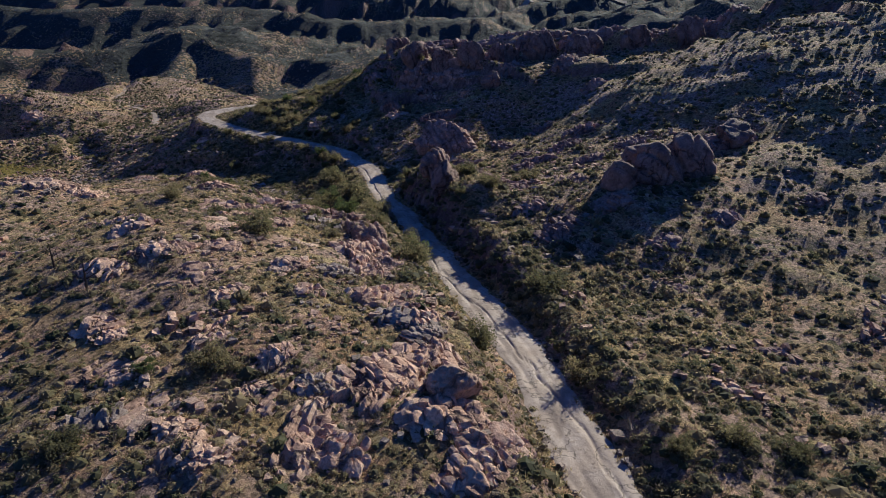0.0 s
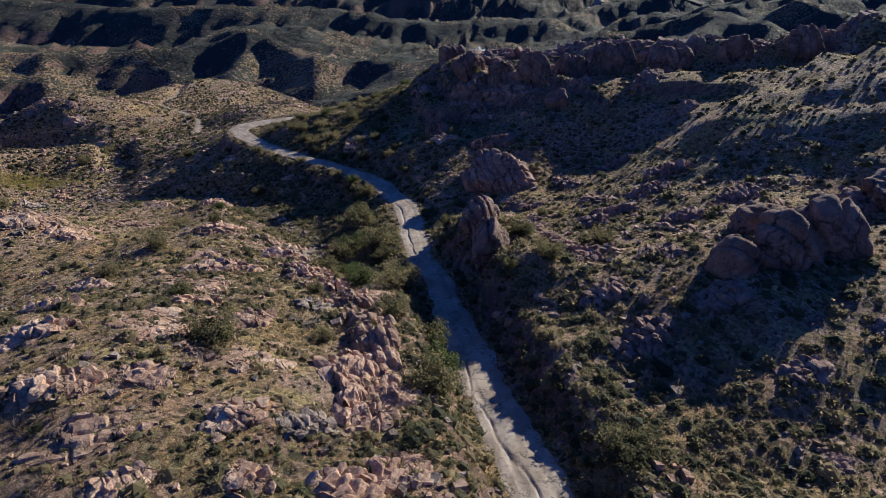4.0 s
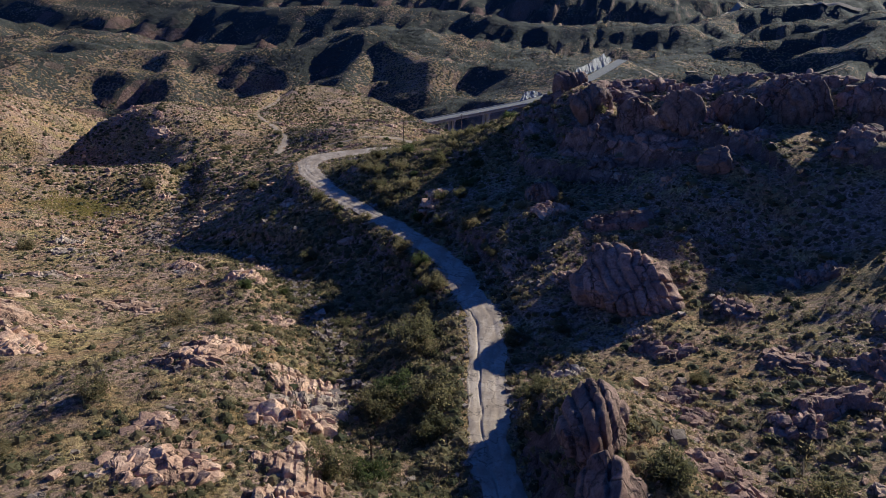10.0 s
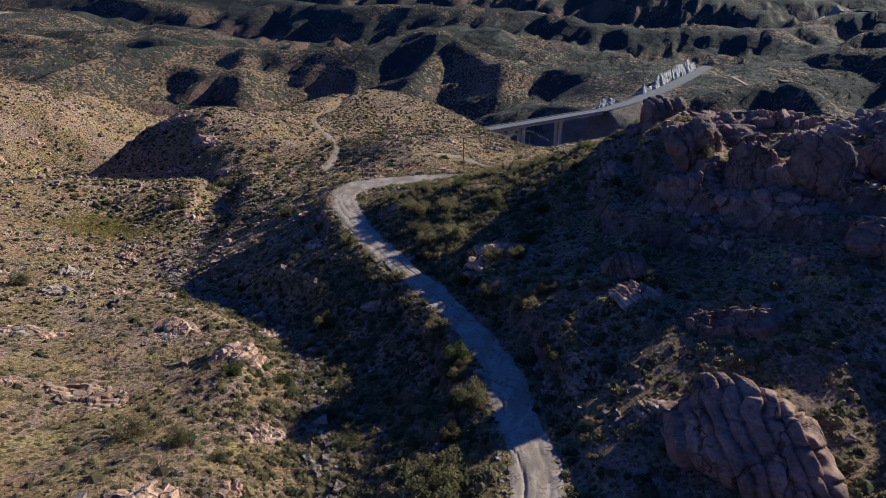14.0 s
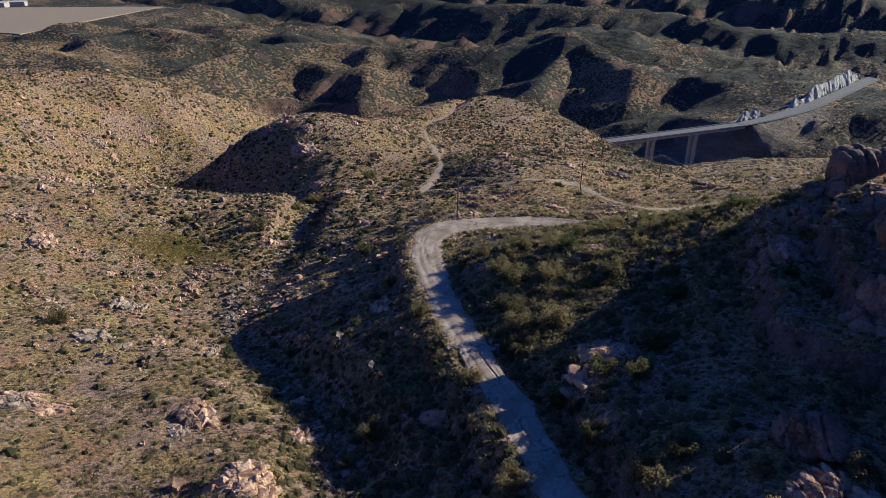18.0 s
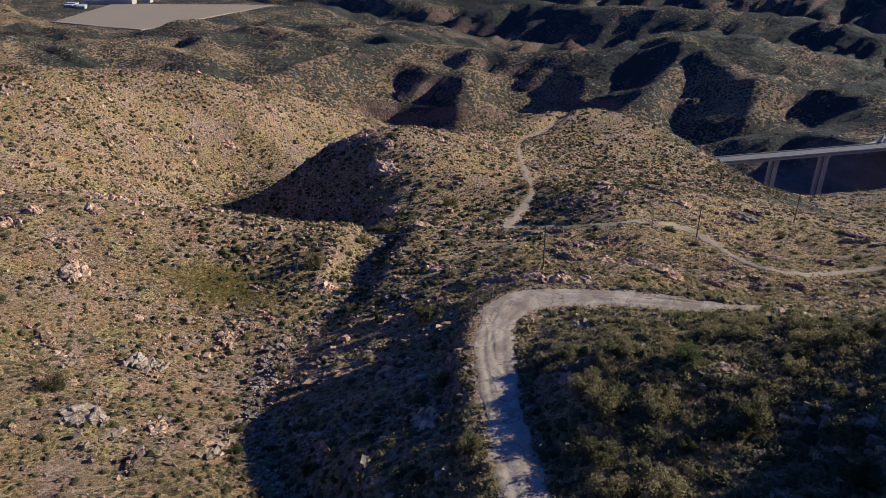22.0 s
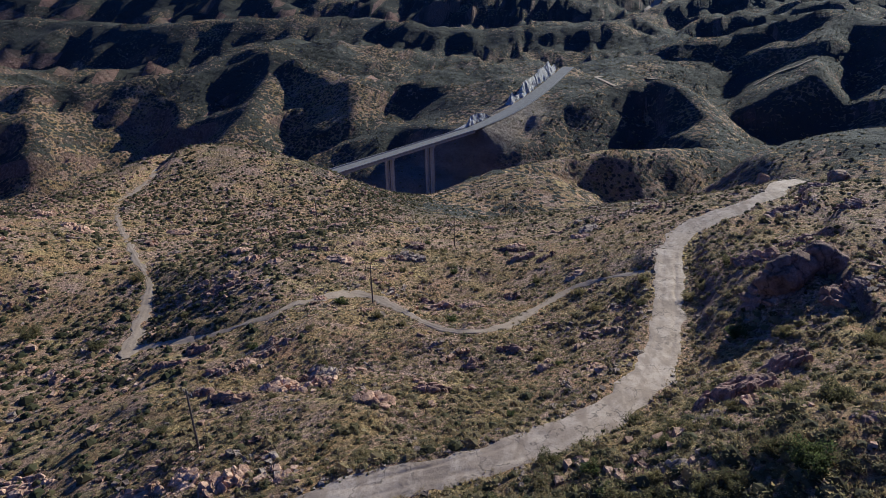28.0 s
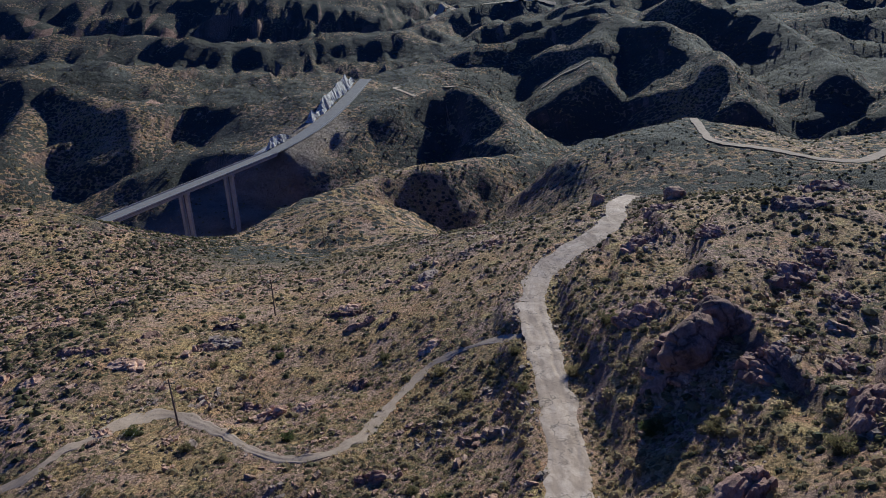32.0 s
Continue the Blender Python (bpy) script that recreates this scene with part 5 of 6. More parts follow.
rock_cut([(-97, 744, -104.5), (-86, 763, -104), (-78, 779, -104)], 8.0, 8.0, 62, "low pale blasted rock face beside the highway")


# ---- guard rail along the highway ----
def guard_rail(line, offset):
    root = new("guard_rail")
    pts = curved(line, 4.0)
    d = np.gradient(pts[:, :2], axis=0)
    d /= np.linalg.norm(d, axis=1)[:, None]
    p = np.column_stack([pts[:, 0] + d[:, 1] * offset, pts[:, 1] - d[:, 0] * offset, pts[:, 2] + 0.5])
    v = np.concatenate([p + (0, 0, 0.55), p + (0, 0, 0.85)])
    n = len(p)
    f = np.stack([np.arange(n - 1), np.arange(1, n), np.arange(1, n) + n, np.arange(n - 1) + n], -1)
    rail = new("rail", mesh_from("rail", np.concatenate([v, v + (0.06, 0, 0)]), np.concatenate([f, f[:, ::-1] + 2 * n]), STEEL))
    rail.parent = root
    bm = bmesh.new()
    box(bm, (0.15, 0.15, 1.0), Matrix.Identity(4))
    post = part("post", bm, STEEL, root)
    post.location = p[0]
    for q in p[1:]:
        ob = new("post", post.data)
        ob.parent, ob.location = root, q
    return tagged(root, "grey steel guard rail along the highway", "guard rail")


STEEL = track_material("galvanised_steel", (0.36, 0.36, 0.36), (0.46, 0.46, 0.46), (0.28, 0.27, 0.26))
WOOD = track_material("weathered_wood", (0.13, 0.10, 0.08), (0.20, 0.165, 0.13), (0.08, 0.06, 0.05))
WIRE = track_material("dull_wire", (0.22, 0.21, 0.20), (0.28, 0.27, 0.26), (0.16, 0.15, 0.15))
guard_rail(HIGHWAY[3:], 5.6)


# ---- power line ----
def pole(x, y, high, turn):
    root = new("power_pole")
    z = float(ground_at(x, y))
    root.matrix_basis = pose(x, y, z, 0, 0, turn)
    bm = bmesh.new()
    bmesh.ops.create_cone(bm, cap_ends=True, segments=10, radius1=0.16, radius2=0.10, depth=high, matrix=Matrix.Translation((0, 0, high / 2 - 0.3)))
    part("shaft", bm, WOOD, root)
    bm = bmesh.new()
    box(bm, (0.12, 1.7, 0.14), Matrix.Translation((0.12, 0, high - 1.0)))
    part("crossarm", bm, WOOD, root)
    for s in (-0.75, 0.0, 0.75):
        bm = bmesh.new()
        bmesh.ops.create_cone(bm, cap_ends=True, segments=8, radius1=0.06, radius2=0.04, depth=0.22, matrix=Matrix.Translation((0.12, s, high - 0.82)))
        part("insulator", bm, STEEL, root)
    tagged(root, "weathered wooden power pole with a short crossarm", "power pole", "power line poles")
    return Vector((x, y, z + high - 0.75))


POLES = [pole(x, y, h, r) for x, y, h, r in ((-190, 165, 9.0, 60), (-88, 252, 9.0, 60), (-79, 306, 8.5, 75), (-68, 351, 9.0, 80), (-60, 486, 10.0, 80), (-15, 760, 11.0, 70), (25, 950, 11.0, 70))]
for x, y in ((-119, 394), (-111, 420)):
    pole(x, y, 8.5, 20)


def wire(a, b, sag, thick=0.018):
    cu = bpy.data.curves.new("wire", "CURVE")
    cu.dimensions, cu.bevel_depth, cu.bevel_resolution = "3D", thick, 0
    sp = cu.splines.new("POLY")
    n = 24
    sp.points.add(n)
    for i in range(n + 1):
        u = i / n
        p = a.lerp(b, u)
        sp.points[i].co = (p.x, p.y, p.z - sag * 4 * u * (1 - u), 1)
    cu.materials.append(WIRE)
    return tagged(new("power_line", cu), "thin sagging overhead power cable between poles", "cable", "overhead cables")


for a, b in zip(POLES[:-1], POLES[1:]):
    for off in (-0.7, 0.7):
        span = (b - a).length
        wire(a + Vector((off, 0, 0)), b + Vector((off, 0, 0)), span * 0.022, 0.018 if span < 150 else 0.03)

# ---- the pale levelled field far to the left, and far roads ----
def flat_sheet(name, corners, mat, label, category, lift=1.0):
    c = np.array(corners, float)
    n = 24
    u, v = np.meshgrid(np.linspace(0, 1, n), np.linspace(0, 1, n))
    p = (c[0] * ((1 - u) * (1 - v))[..., None] + c[1] * (u * (1 - v))[..., None] + c[2] * (u * v)[..., None] + c[3] * ((1 - u) * v)[..., None])
    z = np.full(u.shape, -98 + lift) + ripple(p[..., 0], p[..., 1], 60, 5) * 0.4
    i = np.arange(n * n).reshape(n, n)
    f = np.stack([i[:-1, :-1], i[:-1, 1:], i[1:, 1:], i[1:, :-1]], -1).reshape(-1, 4)
    top = np.stack([p[..., 0], p[..., 1], z], -1).reshape(-1, 3)
    ring = np.concatenate([i[0, :], i[1:, -1], i[-1, -2::-1], i[-2:0:-1, 0]])
    m = len(ring)
    low = top[ring] + (0, 0, -25)
    j = np.arange(m)
    skirt = np.stack([ring[j], ring[(j + 1) % m], n * n + (j + 1) % m, n * n + j], -1)
    ob = new(name, mesh_from(name, np.concatenate([top, low]), np.concatenate([f, skirt]), mat))
    return tagged(ob, label, category, kind="structure")


flat_sheet("levelled_field", [(-1062, 672), (-1262, 628), (-1440, 812), (-1170, 1000)], DUST, "flat pale levelled terrace of dry tailings", "field")


def drape(name, places, half, label, lift=0.8):
    pts = curved([(x, y, 0, half) for x, y in places], 5.0)
    d = np.gradient(pts[:, :2], axis=0)
    d /= np.linalg.norm(d, axis=1)[:, None]
    v = []
    for u in (-1.0, -0.33, 0.33, 1.0):
        q = pts[:, :2] + np.stack([d[:, 1], -d[:, 0]], 1) * half * u
        v.append(np.column_stack([q, ground_at(q[:, 0], q[:, 1]) + lift]))
    v = np.stack(v, 1)
    i = np.arange(v.shape[0] * 4).reshape(-1, 4)
    f = np.stack([i[:-1, :-1], i[:-1, 1:], i[1:, 1:], i[1:, :-1]], -1).reshape(-1, 4)
    return tagged(new(name, mesh_from(name, v.reshape(-1, 3), f, DUST, flat=False)), label, "road", kind="structure")


drape("hill_track", [(23, 955), (15, 935), (24, 915), (40, 900), (60, 885), (92, 862)], 2.6, "narrow pale track over a far hill")
drape("valley_track", [(182, 958), (205, 962), (232, 949)], 2.6, "short pale track on a far dark slope")
drape("far_highway", [(338, 1990), (300, 1930), (230, 1880), (190, 1800), (190, 1736), (250, 1690), (330, 1660), (420, 1640)], 7.0, "far pale highway winding through the hills", 2.0)
drape("side_track", [(236, 745), (246, 732), (262, 722), (290, 712)], 2.4, "pale track on a far hill shoulder")

# ---- plants ----
def leafy(n, rng, low=0.15, flat=0.75, leaf=0.30, lean=0.5):
    """A clump of leaf sprays round a hollow dome of radius 1."""
    a, u = rng.uniform(0, 2 * math.pi, n), rng.uniform(0.0, 1.0, n)
    r = rng.uniform(0.55, 1.0, n) * (1 + 0.25 * np.sin(a * 3 + rng.uniform(0, 6)))
    h = np.sqrt(u)
    c = np.stack([np.cos(a) * r * np.sqrt(1 - h * h * 0.8), np.sin(a) * r * np.sqrt(1 - h * h * 0.8), low + h * r * flat], 1)
    p = rng.normal(size=(n, 3)) + c * lean
    p /= np.linalg.norm(p, axis=1)[:, None]
    q = np.cross(p, rng.normal(size=(n, 3)))
    q /= np.linalg.norm(q, axis=1)[:, None]
    s = leaf * rng.uniform(0.6, 1.3, n)[:, None]
    v = np.stack([c - q * s * 0.5, c + q * s * 0.5, c + p * s * 1.2 + q * s * 0.2, c + p * s * 0.4 - q * s * 0.7], 1).reshape(-1, 3)
    i = np.arange(n)[:, None] * 4
    f = np.concatenate([i + np.array([[0, 1, 2]]), i + np.array([[0, 2, 3]])])
    return v, f, np.repeat(rng.normal(size=n) * 0.12, 4)


def tuft(n, rng, high=1.0, spread=0.55, width=0.10):
    """Blades that fan out of one root."""
    a = rng.uniform(0, 2 * math.pi, n)
    d = np.stack([np.cos(a), np.sin(a), 0 * a], 1)
    w = np.stack([-np.sin(a), np.cos(a), 0 * a], 1) * width
    tip = d * rng.uniform(0.2, spread * 1.6, n)[:, None] + np.array((0, 0, 1)) * rng.uniform(0.5, 1, n)[:, None] * high
    v = np.stack([d * 0.1 - w, d * 0.1 + w, tip], 1).reshape(-1, 3)
    return v, np.arange(n * 3).reshape(n, 3), np.repeat(rng.normal(size=n) * 0.15, 3)


def grown(x, y, size, tone, rng, kinds, squash=(0.7, 1.1), sink=0.05):
    return np.column_stack([x, y, ground_at(x, y) - size * sink, size, rng.uniform(0, 6.28, len(x)), rng.uniform(*squash, len(x)), tone, rng.integers(0, kinds, len(x))])


def shrub(rng, n=34, flat=0.8, width=0.15, core=0.78):
    """A rounded shrub of many fine sprays that start inside it and end on its uneven outline."""
    a, h = rng.uniform(0, 2 * math.pi, n), rng.uniform(0.0, 1.0, n) ** 0.8
    out = np.stack([np.cos(a) * np.sqrt(1 - h * h * 0.9), np.sin(a) * np.sqrt(1 - h * h * 0.9), h], 1)
    lump = 0.82 + 0.18 * np.sin(a * 3 + rng.uniform(0, 6)) * np.cos(h * 4 + rng.uniform(0, 6))
    tip = out * (lump * rng.uniform(0.75, 1.08, n))[:, None]
    root = tip * rng.uniform(0.45, 0.78, n)[:, None] + rng.normal(size=(n, 3)) * 0.16
    side = np.cross(tip - root, rng.normal(size=(n, 3)))
    side *= (width * rng.uniform(0.7, 1.4, n) / np.linalg.norm(side, axis=1))[:, None]
    v = np.stack([root * 0.6 + tip * 0.4 - side, root * 0.6 + tip * 0.4 + side, tip], 1)
    v = v.reshape(-1, 3)
    v[:, 2] = np.maximum(v[:, 2] * flat, 0.0)
    # tone climbs with height, painting light on the crown
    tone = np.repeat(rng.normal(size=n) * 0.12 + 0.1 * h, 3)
    f = np.arange(n * 3).reshape(n, 3)
    # the core is toned darker than the sprays: inner shade as colour
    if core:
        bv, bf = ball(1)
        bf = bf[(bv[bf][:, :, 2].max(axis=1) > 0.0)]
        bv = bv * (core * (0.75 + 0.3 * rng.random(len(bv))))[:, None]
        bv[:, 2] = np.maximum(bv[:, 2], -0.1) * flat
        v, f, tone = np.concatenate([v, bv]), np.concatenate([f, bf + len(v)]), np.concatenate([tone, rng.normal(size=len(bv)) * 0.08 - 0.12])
    return v, f, tone


rng = np.random.default_rng(33)
wash_line, gorge_line = curved(WASH, 8.0), curved([q for q in ROAD if q[1] > 70], 8.0)
# low shrubs all over the slopes
def far_off(x, y):
    return near_line(x, y, [(10, 30, 0, 0), (-20, 130, 0, 0), (-55, 235, 0, 0), (-50, 300, 0, 0)])[0]


def density(x, y):
    gully = np.exp(-(near_line(x, y, wash_line, 30)[0] / 12) ** 2) + 0.8 * np.exp(-(near_line(x, y, gorge_line, 22)[0] / 9) ** 2)
    bench = np.exp(-((x + 42) / 22) ** 2 - ((y - 222) / 26) ** 2) + 0.62 * smooth(4, 14, x) * (1 - smooth(190, 230, y)) + 0.9 * smooth(-26, -16, x) * smooth(235, 250, y) + 0.35 * smooth(20, 34, -x) * (1 - smooth(90, 120, y))
    return np.clip(gully + bench - 0.25 * smooth(242, 265, y), 0, 1)


x, y = sprinkle(330000, rng)
thick = ripple(x, y, 24, 81) * 0.3 + ripple(x, y, 8, 82) * 0.35 + rng.normal(size=len(x)) * 0.35
green = density(x, y)
keep = (thick + green * 0.8 > 0.05) & off_ways(x, y, 0.35) & (rng.random(len(x)) < np.maximum(1.0 - far_off(x, y) / 58, 0.03))
x, y, green = x[keep], y[keep], green[keep]
size = np.minimum(0.34 + 0.28 * rng.gamma(1.6, 0.8, len(x)) + 0.35 * green * rng.random(len(x)), 1.7)
tone = np.clip(0.70 - 0.14 * green + 0.2 * smooth(240, 265, y) + rng.normal(size=len(x)) * 0.33, 0, 1)
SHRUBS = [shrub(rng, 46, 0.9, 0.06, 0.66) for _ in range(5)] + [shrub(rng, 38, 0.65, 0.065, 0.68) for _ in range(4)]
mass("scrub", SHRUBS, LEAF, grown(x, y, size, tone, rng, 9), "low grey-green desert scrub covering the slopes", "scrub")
x, y = sprinkle(420000, rng)
thick = ripple(x, y, 30, 83) * 0.3 + ripple(x, y, 6, 84) * 0.35 + rng.normal(size=len(x)) * 0.4
green = density(x, y)
keep = (thick + green * 0.5 > -0.05) & off_ways(x, y, -0.35) & (rng.random(len(x)) < 0.85 - far_off(x, y) / 68)
x, y, green = x[keep], y[keep], green[keep]
size = 0.2 + 0.13 * rng.gamma(2.0, 0.6, len(x))
tone = np.clip(0.84 - 0.22 * green + 0.15 * smooth(240, 265, y) + rng.normal(size=len(x)) * 0.35, 0, 1)
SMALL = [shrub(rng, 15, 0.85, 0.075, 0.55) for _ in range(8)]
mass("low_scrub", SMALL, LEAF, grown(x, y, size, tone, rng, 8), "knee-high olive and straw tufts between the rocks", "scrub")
# the same scrub on the slopes to the west and north
x, y = sprinkle(90000, rng)
gap = far_off(x, y)
keep = (rng.random(len(x)) < smooth(25, 75, gap)) & off_ways(x, y, 0.2) & (ripple(x, y, 34, 85) * 0.35 + ripple(x, y, 9, 86) * 0.3 + rng.normal(size=len(x)) * 0.35 + density(x, y) * 0.4 > 0.02)
x, y = x[keep], y[keep]
size = np.minimum(0.34 + 0.26 * rng.gamma(1.6, 0.7, len(x)), 1.4)
SPARSE = [shrub(rng, 9, 0.8, 0.22, 0.75) for _ in range(6)]
mass("slope_scrub", SPARSE, LEAF, grown(x, y, size, np.clip(rng.normal(0.5, 0.33, len(x)), 0, 1), rng, 6), "olive and tan scrub on the western slopes", "scrub")
# shrubs and stones on the hills to the west and north-west, past the nearer slopes
def west_hills(x, y):
    return (x < -95) & (x > -520) & (y < 580) & (x > -1.45 * y - 30) & (near_line(x, y, [(-300, 600, 0, 0), (-200, 620, 0, 0), (-60, 560, 0, 0)])[0] > 60)


x, y = rng.uniform(-520, -60, 60000), rng.uniform(225, 580, 60000)
keep = west_hills(x, y) & off_ways(x, y, 0.3) & (ripple(x, y, 40, 111) * 0.3 + ripple(x, y, 12, 112) * 0.35 + rng.normal(size=len(x)) * 0.3 > 0.0)
x, y = x[keep], y[keep]
HILLY = [shrub(rng, 6, 0.85, 0.28, 0.8) for _ in range(6)]
mass("hill_scrub", HILLY, LEAF, grown(x, y, np.minimum(0.45 + 0.30 * rng.gamma(1.6, 0.7, len(x)), 1.9), np.clip(rng.normal(0.36, 0.28, len(x)), 0, 1), rng, 6), "dark olive scrub on the western hills", "scrub")
x, y = rng.uniform(-520, -60, 60000), rng.uniform(200, 580, 60000)
keep = west_hills(x, y) & off_ways(x, y, 0.5) & (ripple(x, y, 30, 113) * 0.8 + ripple(x, y, 9, 114) * 0.8 + 0.25 * smooth(200, 260, -x) + rng.normal(size=len(x)) * 0.3 > 0.42)
x, y = x[keep], y[keep]
size = np.clip(0.12 + 0.24 * rng.exponential(size=len(x)), 0.12, 1.5)
rows = np.column_stack([x, y, ground_at(x, y) + size * 0.12, size, rng.uniform(0, 3.14, len(x)), rng.uniform(0.6, 1.2, len(x)), rng.random(len(x)), rng.integers(0, 8, len(x))])
mass("hill_stones", PEBBLES, GRANITE, rows, "pinkish granite stones strewn over the western hills", "stones")
# bleached twiggy shrubs
x, y = sprinkle(16000, rng)
keep = off_ways(x, y, 0.2) & (ripple(x, y, 15, 91) > -0.2) & (far_off(x, y) < 90)
x, y = x[keep], y[keep]
BARE = [tuft(26, rng, 1.0, 0.8, 0.035) for _ in range(4)]
mass("bare_shrubs", BARE, TWIG, grown(x, y, rng.uniform(0.4, 1.1, len(x)), rng.random(len(x)), rng, 4), "leafless grey twiggy shrubs on the slopes", "shrubs")
# straw-coloured bunch grass
x, y = sprinkle(430000, rng)
keep = off_ways(x, y, -0.6) & (ripple(x, y, 19, 95) * 0.6 + ripple(x, y, 5, 96) * 0.5 > -0.25) & (rng.random(len(x)) < 0.9 - far_off(x, y) / 70)
x, y = x[keep], y[keep]
GRASS = [tuft(9, rng, 0.8, 0.75, 0.10) for _ in range(5)]
mass("bunch_grass", GRASS, LEAF_DRY, grown(x, y, rng.uniform(0.25, 0.6, len(x)), np.clip(rng.normal(0.5, 0.35, len(x)), 0, 1), rng, 5), "straw-coloured dry bunch grass between the rocks", "grass")
# a patch of yellow grass on the western slope
GRASS_GOLD = leaf_material("golden_grass", (0.24, 0.20, 0.05), (0.40, 0.33, 0.09), (0.48, 0.40, 0.15))
x, y = rng.normal(-146, 7.0, 4200), rng.normal(220, 5.0, 4200)
mass("golden_grass", GRASS, GRASS_GOLD, grown(x, y, rng.uniform(0.3, 0.6, len(x)), rng.random(len(x)), rng, 5), "patch of golden yellow grass on the slope", "grass")
# spiky rosettes
x, y = sprinkle(1200, rng)
keep = off_ways(x, y, 0.3)
x, y = x[keep], y[keep]
SPIKY = [tuft(24, rng, 0.8, 0.9, 0.05) for _ in range(3)]
mass("spiky_rosettes", SPIKY, LEAF, grown(x, y, rng.uniform(0.4, 0.9, len(x)), rng.uniform(0.3, 0.9, len(x)), rng, 3), "spiky grey-green rosettes among the rocks", "rosettes")
# scrub on the hills farther off
n = 34000
a, d = rng.uniform(-1.45, 0.85, n), 90 + 1150 * rng.random(n) ** 1.15
x, y = -45 + np.sin(a) * d, 150 + np.cos(a) * d
keep = ~near_country(x, y) & (ripple(x, y, 60, 101) * 0.5 + ripple(x, y, 22, 102) * 0.5 + rng.normal(size=n) * 0.3 > -0.1) & (near_line(x, y, HIGHWAY)[0] > 14) & (near_line(x, y, VALLEY_ROAD)[0] > 5) & off_ways(x, y, 1.0)
x, y, d = x[keep], y[keep], d[keep]
DOTS = [shrub(rng, 8, 0.85, 0.3) for _ in range(4)]
size = rng.uniform(0.5, 1.2, len(x)) * (1 + d / 1200)
mass("far_scrub", DOTS, LEAF, grown(x, y, size, rng.uniform(0.1, 0.8, len(x)), rng, 4), "dark scrub dotting the far hills", "scrub")

# larger bushes, each a thing of its own
BUSH_SHAPES = []
for k in range(7):
    v, f, t = leafy(1700, rng, low=0.10, flat=0.95, leaf=0.062, lean=0.3)
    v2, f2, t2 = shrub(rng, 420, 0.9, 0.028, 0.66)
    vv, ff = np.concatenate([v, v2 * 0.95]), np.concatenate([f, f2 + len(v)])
    # inner sprays lose 0.2 of tone, which paints the shade within the bush
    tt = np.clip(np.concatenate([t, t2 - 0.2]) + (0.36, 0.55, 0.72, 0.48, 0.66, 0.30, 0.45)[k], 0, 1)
    sv, sf, st = tuft(12, rng, 0.9, 0.7, 0.03)
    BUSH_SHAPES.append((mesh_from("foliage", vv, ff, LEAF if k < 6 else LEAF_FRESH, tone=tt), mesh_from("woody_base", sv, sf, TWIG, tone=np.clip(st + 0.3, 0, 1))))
BUSHES_SOUTH = [(-25, 36, 1.7), (28, 41, 1.5), (19, 41, 1.3), (24, 42, 1.5), (-23, 45, 1.1), (-18, 46, 1.9), (14, 53, 2.0), (4, 57, 2.2), (13, 71, 2.6), (-22, 77, 2.6), (-3, 77, 2.6),
                (-3, 82, 2.4), (-14, 82, 1.3), (-10, 84, 1.3), (-31, 89, 1.5), (-4.5, 90, 2.4), (-9, 90, 2.2), (8, 103, 2.0), (-15, 103, 2.2), (-10, 104, 2.6), (-50, 106, 2.0),
                (-10.5, 110, 2.4), (5, 112, 2.0), (-23, 114, 2.4), (16, 114, 2.0), (-19, 115, 2.0), (-48, 116, 2.0), (-6, 123, 1.7), (-6.5, 127, 1.5), (-15.5, 124, 2.2)]
BUSHES_GORGE = [(-23, 128, 2.6), (-17, 129, 3.0), (-22, 131, 2.6), (-22, 140, 2.4), (-57, 141, 2.3), (-23, 142, 2.8), (-11, 143.5, 1.8), (-24, 146, 2.6), (-25, 157, 2.2), (-29.5, 165, 1.8),
                (-35, 172, 2.0), (-24, 175, 2.2), (-55, 177, 2.0), (-30, 179.5, 1.8), (-22, 178, 1.8), (-9, 178, 2.0), (-36, 185, 1.8), (-124, 179, 2.4), (-47, 186, 1.5), (-33, 189, 1.8),
                (-29, 189, 1.6), (-62, 197, 1.6), (-45, 194, 1.8), (-29, 196, 2.0), (-47, 198, 2.0), (-43, 200, 2.2), (-50, 202, 2.0), (-74, 207, 1.5), (-6, 205, 2.0), (-53, 208, 2.0)]
BUSHES_NORTH = [(-30, 209, 1.8), (-56, 210, 2.2), (-48, 210, 1.9), (-40, 213, 2.0), (-32, 213, 1.8), (-62, 216, 1.8), (-56, 217, 2.0), (-49, 219, 1.8), (-46, 228, 2.0), (-39, 228, 2.0),
                (-36, 229, 2.2), (-97, 229, 2.0), (-34, 232, 1.7), (-41, 232, 2.0), (-28, 233, 1.9), (-138, 238, 2.8), (-181, 241, 2.2), (-35, 243, 1.3), (-22, 244, 1.7),
                (-12, 258, 1.5), (-17, 268, 1.4), (-21, 273, 1.7), (-150, 273, 2.8), (-23, 292, 1.3), (-130, 292, 2.0), (-16, 298, 1.5), (-149, 298, 2.6), (-29, 300, 1.1), (-85, 304, 1.3), (-139, 322, 2.2)]
beds = np.concatenate([wash_line[rng.integers(0, len(wash_line), 260), :2], gorge_line[rng.integers(0, len(gorge_line), 260), :2]]) + rng.normal(size=(520, 2)) * 7
beds = rng.permutation(np.concatenate([beds, rng.normal(size=(420, 2)) * (15, 16) + (-42, 224)]))
saddle = np.column_stack([rng.uniform(-150, -30, 60), rng.uniform(252, 350, 60)])
saddle = saddle[off_ways(saddle[:, 0], saddle[:, 1], 1.5)]
beds = beds[(beds[:, 1] > 75) & off_ways(beds[:, 0], beds[:, 1], 1.3)]
thicket, beds = beds[150:], beds[:150]
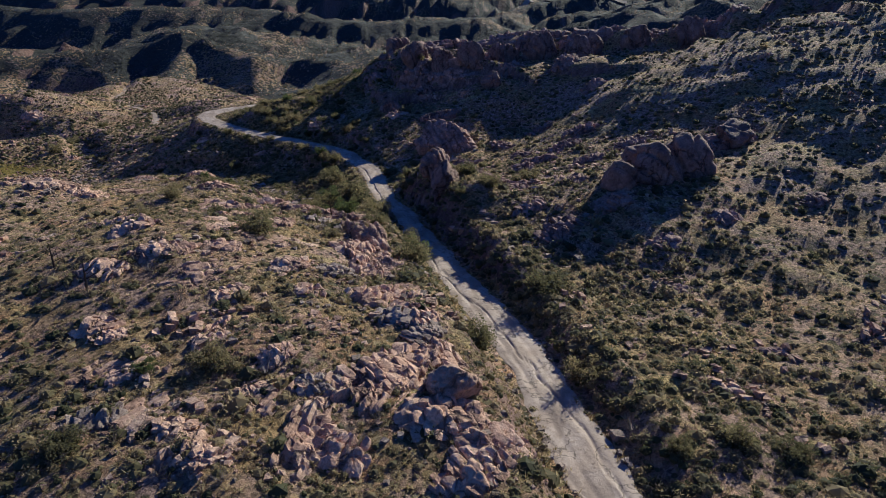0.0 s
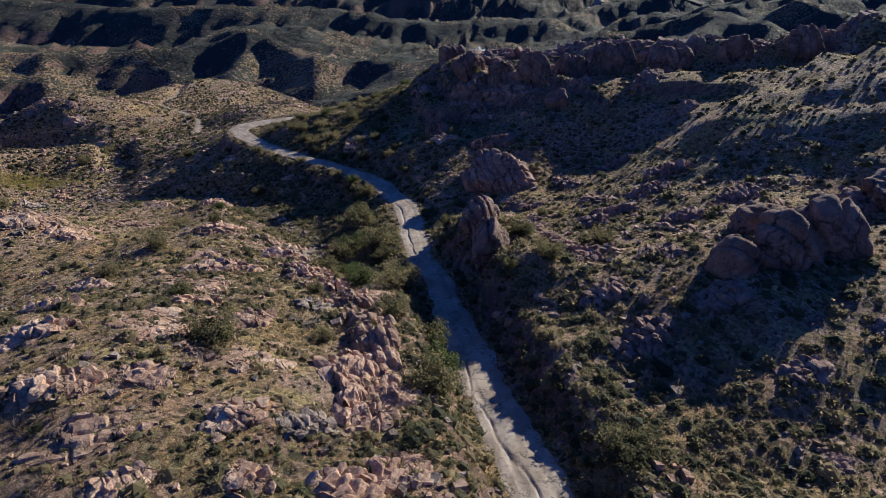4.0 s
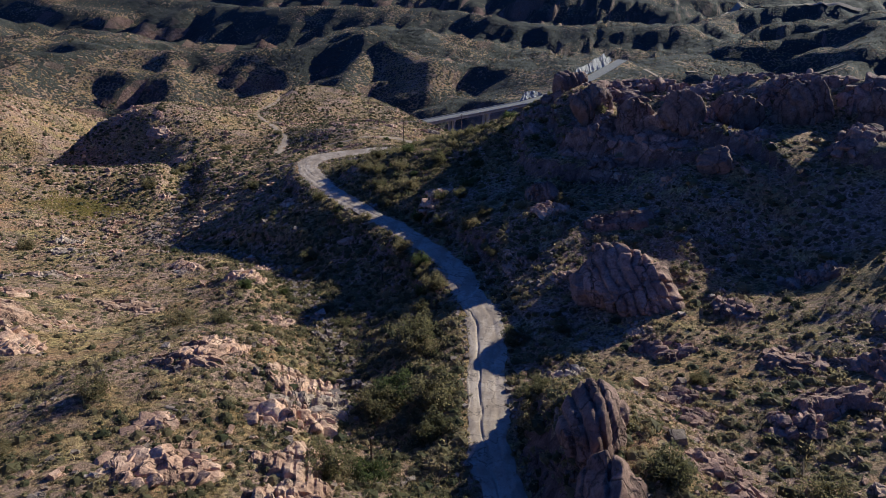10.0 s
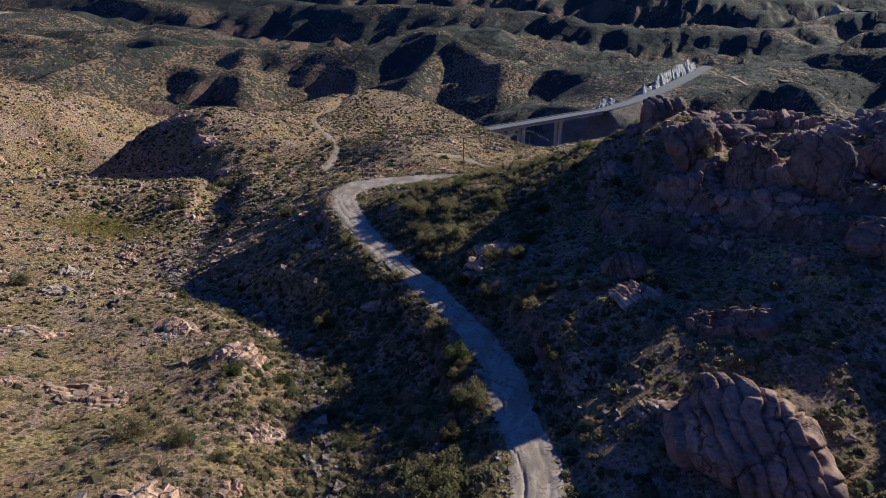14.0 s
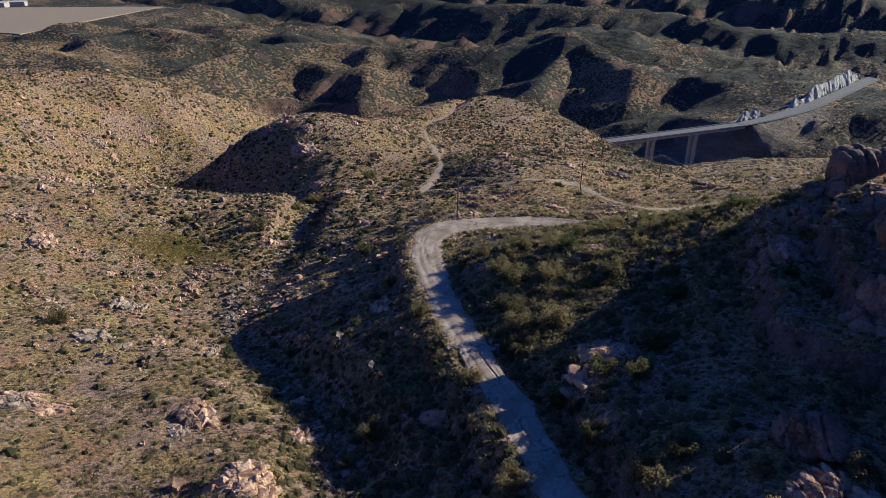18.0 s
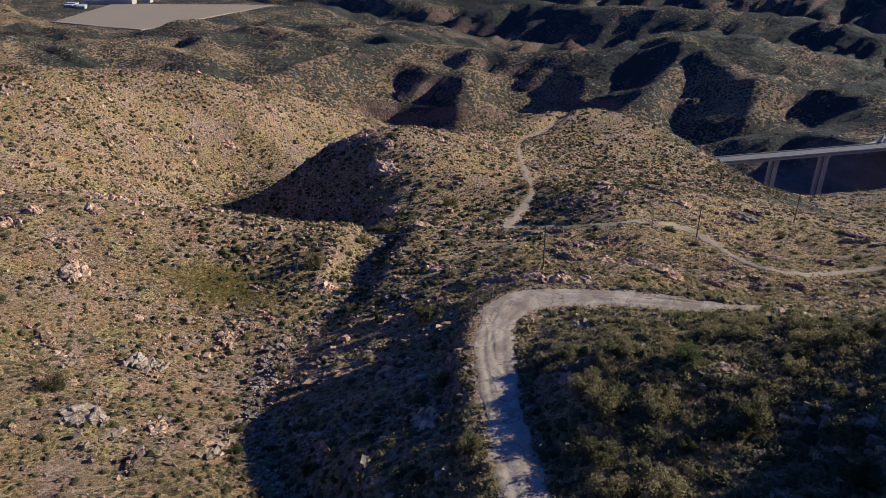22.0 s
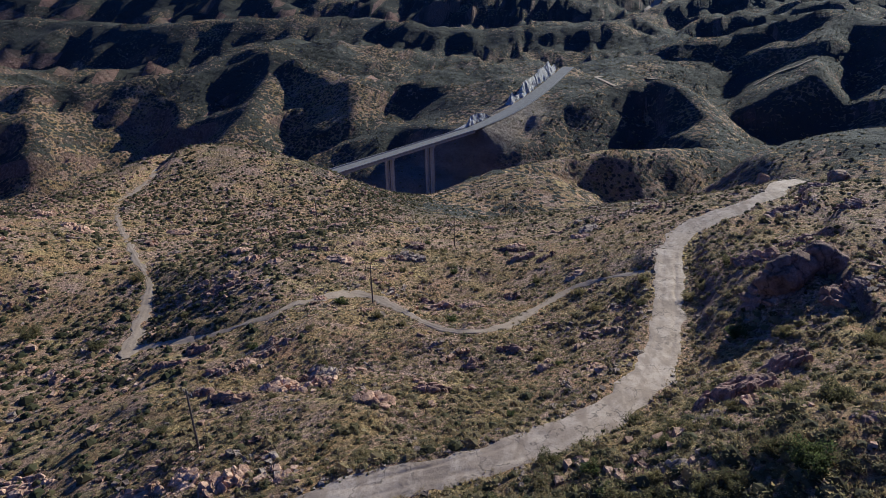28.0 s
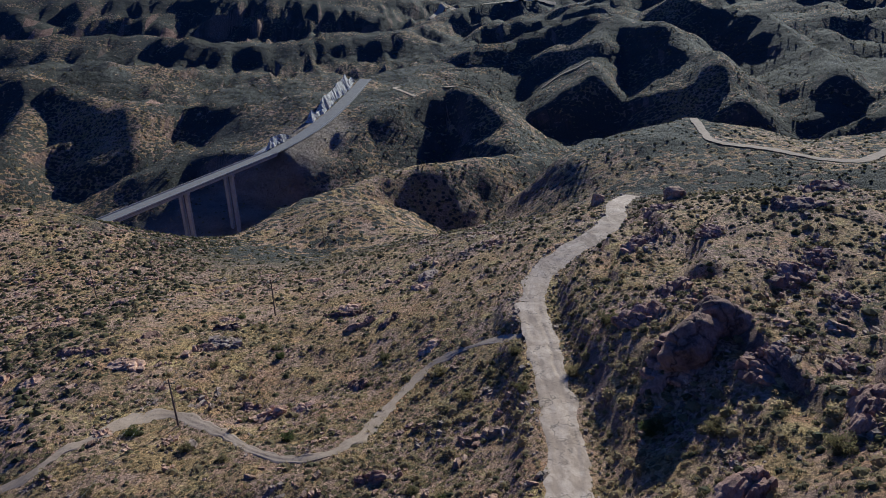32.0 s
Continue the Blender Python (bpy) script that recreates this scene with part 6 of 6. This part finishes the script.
extra = [(float(x), float(y), float(rng.uniform(0.6, 1.4))) for x, y in beds] + [(float(x), float(y), float(rng.uniform(0.5, 1.2))) for x, y in saddle]
for i, (x, y, r) in enumerate(BUSHES_SOUTH + BUSHES_GORGE + BUSHES_NORTH + extra):
    root = new("bush")
    fresh = (i * 5) % 7
    root.matrix_basis = pose(x, y, float(ground_at(x, y)) - 0.05, 0, 0, (i * 73) % 360) @ Matrix.Diagonal((r, r, r * (0.75 + 0.1 * (i % 4)), 1))
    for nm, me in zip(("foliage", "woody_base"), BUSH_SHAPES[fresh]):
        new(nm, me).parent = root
    tagged(root, "dense olive-green oak scrub bush on the slope" if fresh < 6 else "bright green leafy bush beside the gully", "bush", "larger bushes")


# the thicket on the bench inside the bend and along the gully
bench = rng.normal(size=(900, 2)) * (15, 15) + (-42, 224)
thicket = np.concatenate([thicket, bench[off_ways(bench[:, 0], bench[:, 1], 1.0)]])
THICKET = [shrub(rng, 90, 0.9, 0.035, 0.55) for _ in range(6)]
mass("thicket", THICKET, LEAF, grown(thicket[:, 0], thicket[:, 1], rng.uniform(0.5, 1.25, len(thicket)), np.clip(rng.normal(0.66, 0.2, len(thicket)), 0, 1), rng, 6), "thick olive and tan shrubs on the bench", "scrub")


# ---- dead trees ----
def limb(bm, a, b, r1, r2):
    """A tapered round limb from a to b."""
    d = Vector(b) - Vector(a)
    m = Matrix.Translation((Vector(a) + Vector(b)) / 2) @ d.to_track_quat("Z", "Y").to_matrix().to_4x4()
    bmesh.ops.create_cone(bm, cap_ends=True, segments=7, radius1=r1, radius2=r2, depth=d.length, matrix=m)


for i, (x, y, high) in enumerate([(-33.9, 58.4, 3.6), (-40, 64, 3.0), (-16, 96, 2.6), (-36, 165, 3.2), (-52, 180, 2.8), (-20, 118, 3.0)]):
    r = random.Random(70 + i)
    root = new("dead_tree")
    root.location = (x, y, float(ground_at(x, y)) - 0.1)
    bm = bmesh.new()
    top = (r.uniform(-0.3, 0.3), r.uniform(-0.3, 0.3), high)
    limb(bm, (0, 0, 0), (top[0] * 0.5, top[1] * 0.5, high * 0.5), 0.13, 0.09)
    limb(bm, (top[0] * 0.5, top[1] * 0.5, high * 0.5), top, 0.09, 0.025)
    part("trunk", bm, TWIG, root)
    for k in range(7):
        u = r.uniform(0.3, 0.95)
        a, reach = r.uniform(0, 6.28), high * (1.05 - u) * r.uniform(0.45, 0.8)
        s0 = (top[0] * u, top[1] * u, high * u)
        s1 = (s0[0] + math.cos(a) * reach, s0[1] + math.sin(a) * reach, s0[2] + reach * 0.5)
        bm = bmesh.new()
        limb(bm, s0, s1, 0.045, 0.015)
        for _ in range(3):
            v = r.uniform(0.4, 0.95)
            q = tuple(p + (e - p) * v for p, e in zip(s0, s1))
            limb(bm, q, (q[0] + r.uniform(-0.4, 0.4), q[1] + r.uniform(-0.4, 0.4), q[2] + r.uniform(0.1, 0.4)), 0.018, 0.006)
        part("branch", bm, TWIG, root)
    tagged(root, "bare grey dead tree among the scrub", "dead tree", "dead trees")

# ---- far works buildings beyond the levelled field ----
WHITE_ROOF = track_material("white_sheet_roof", (0.62, 0.62, 0.62), (0.74, 0.74, 0.73), (0.5, 0.5, 0.5))
SHEDS = [(-1475, 800, 44, 18, 8), (-1438, 828, 60, 20, 9), (-1425, 866, 40, 18, 8), (-1462, 742, 16, 10, 5), (-1440, 752, 20, 12, 5), (-1418, 745, 14, 10, 5), (-1490, 760, 18, 12, 5)]
for i, (x, y, long, deep, high) in enumerate(SHEDS):
    root = new("industrial_shed")
    root.matrix_basis = pose(x, y, float(ground_at(x, y)) - 0.3, 0, 0, 30 + 7 * (i % 3))
    for sx, sy, dx, dy in ((long, 0.4, 0, -deep / 2), (long, 0.4, 0, deep / 2), (0.4, deep - 0.4, -long / 2 + 0.2, 0), (0.4, deep - 0.4, long / 2 - 0.2, 0)):
        bm = bmesh.new()
        box(bm, (sx, sy, high), pose(dx, dy, high / 2))
        part("wall", bm, CONCRETE, root)
    for s in (-1, 1):
        bm = bmesh.new()
        box(bm, (long + 1.2, deep / 2 + 0.9, 0.3), pose(0, s * deep / 4, high + deep * 0.045, -10 * s))
        part("roof_sheet", bm, WHITE_ROOF, root, "white metal roof sheet")
    tagged(root, "low pale industrial shed with a white metal roof", "shed", "far works buildings")
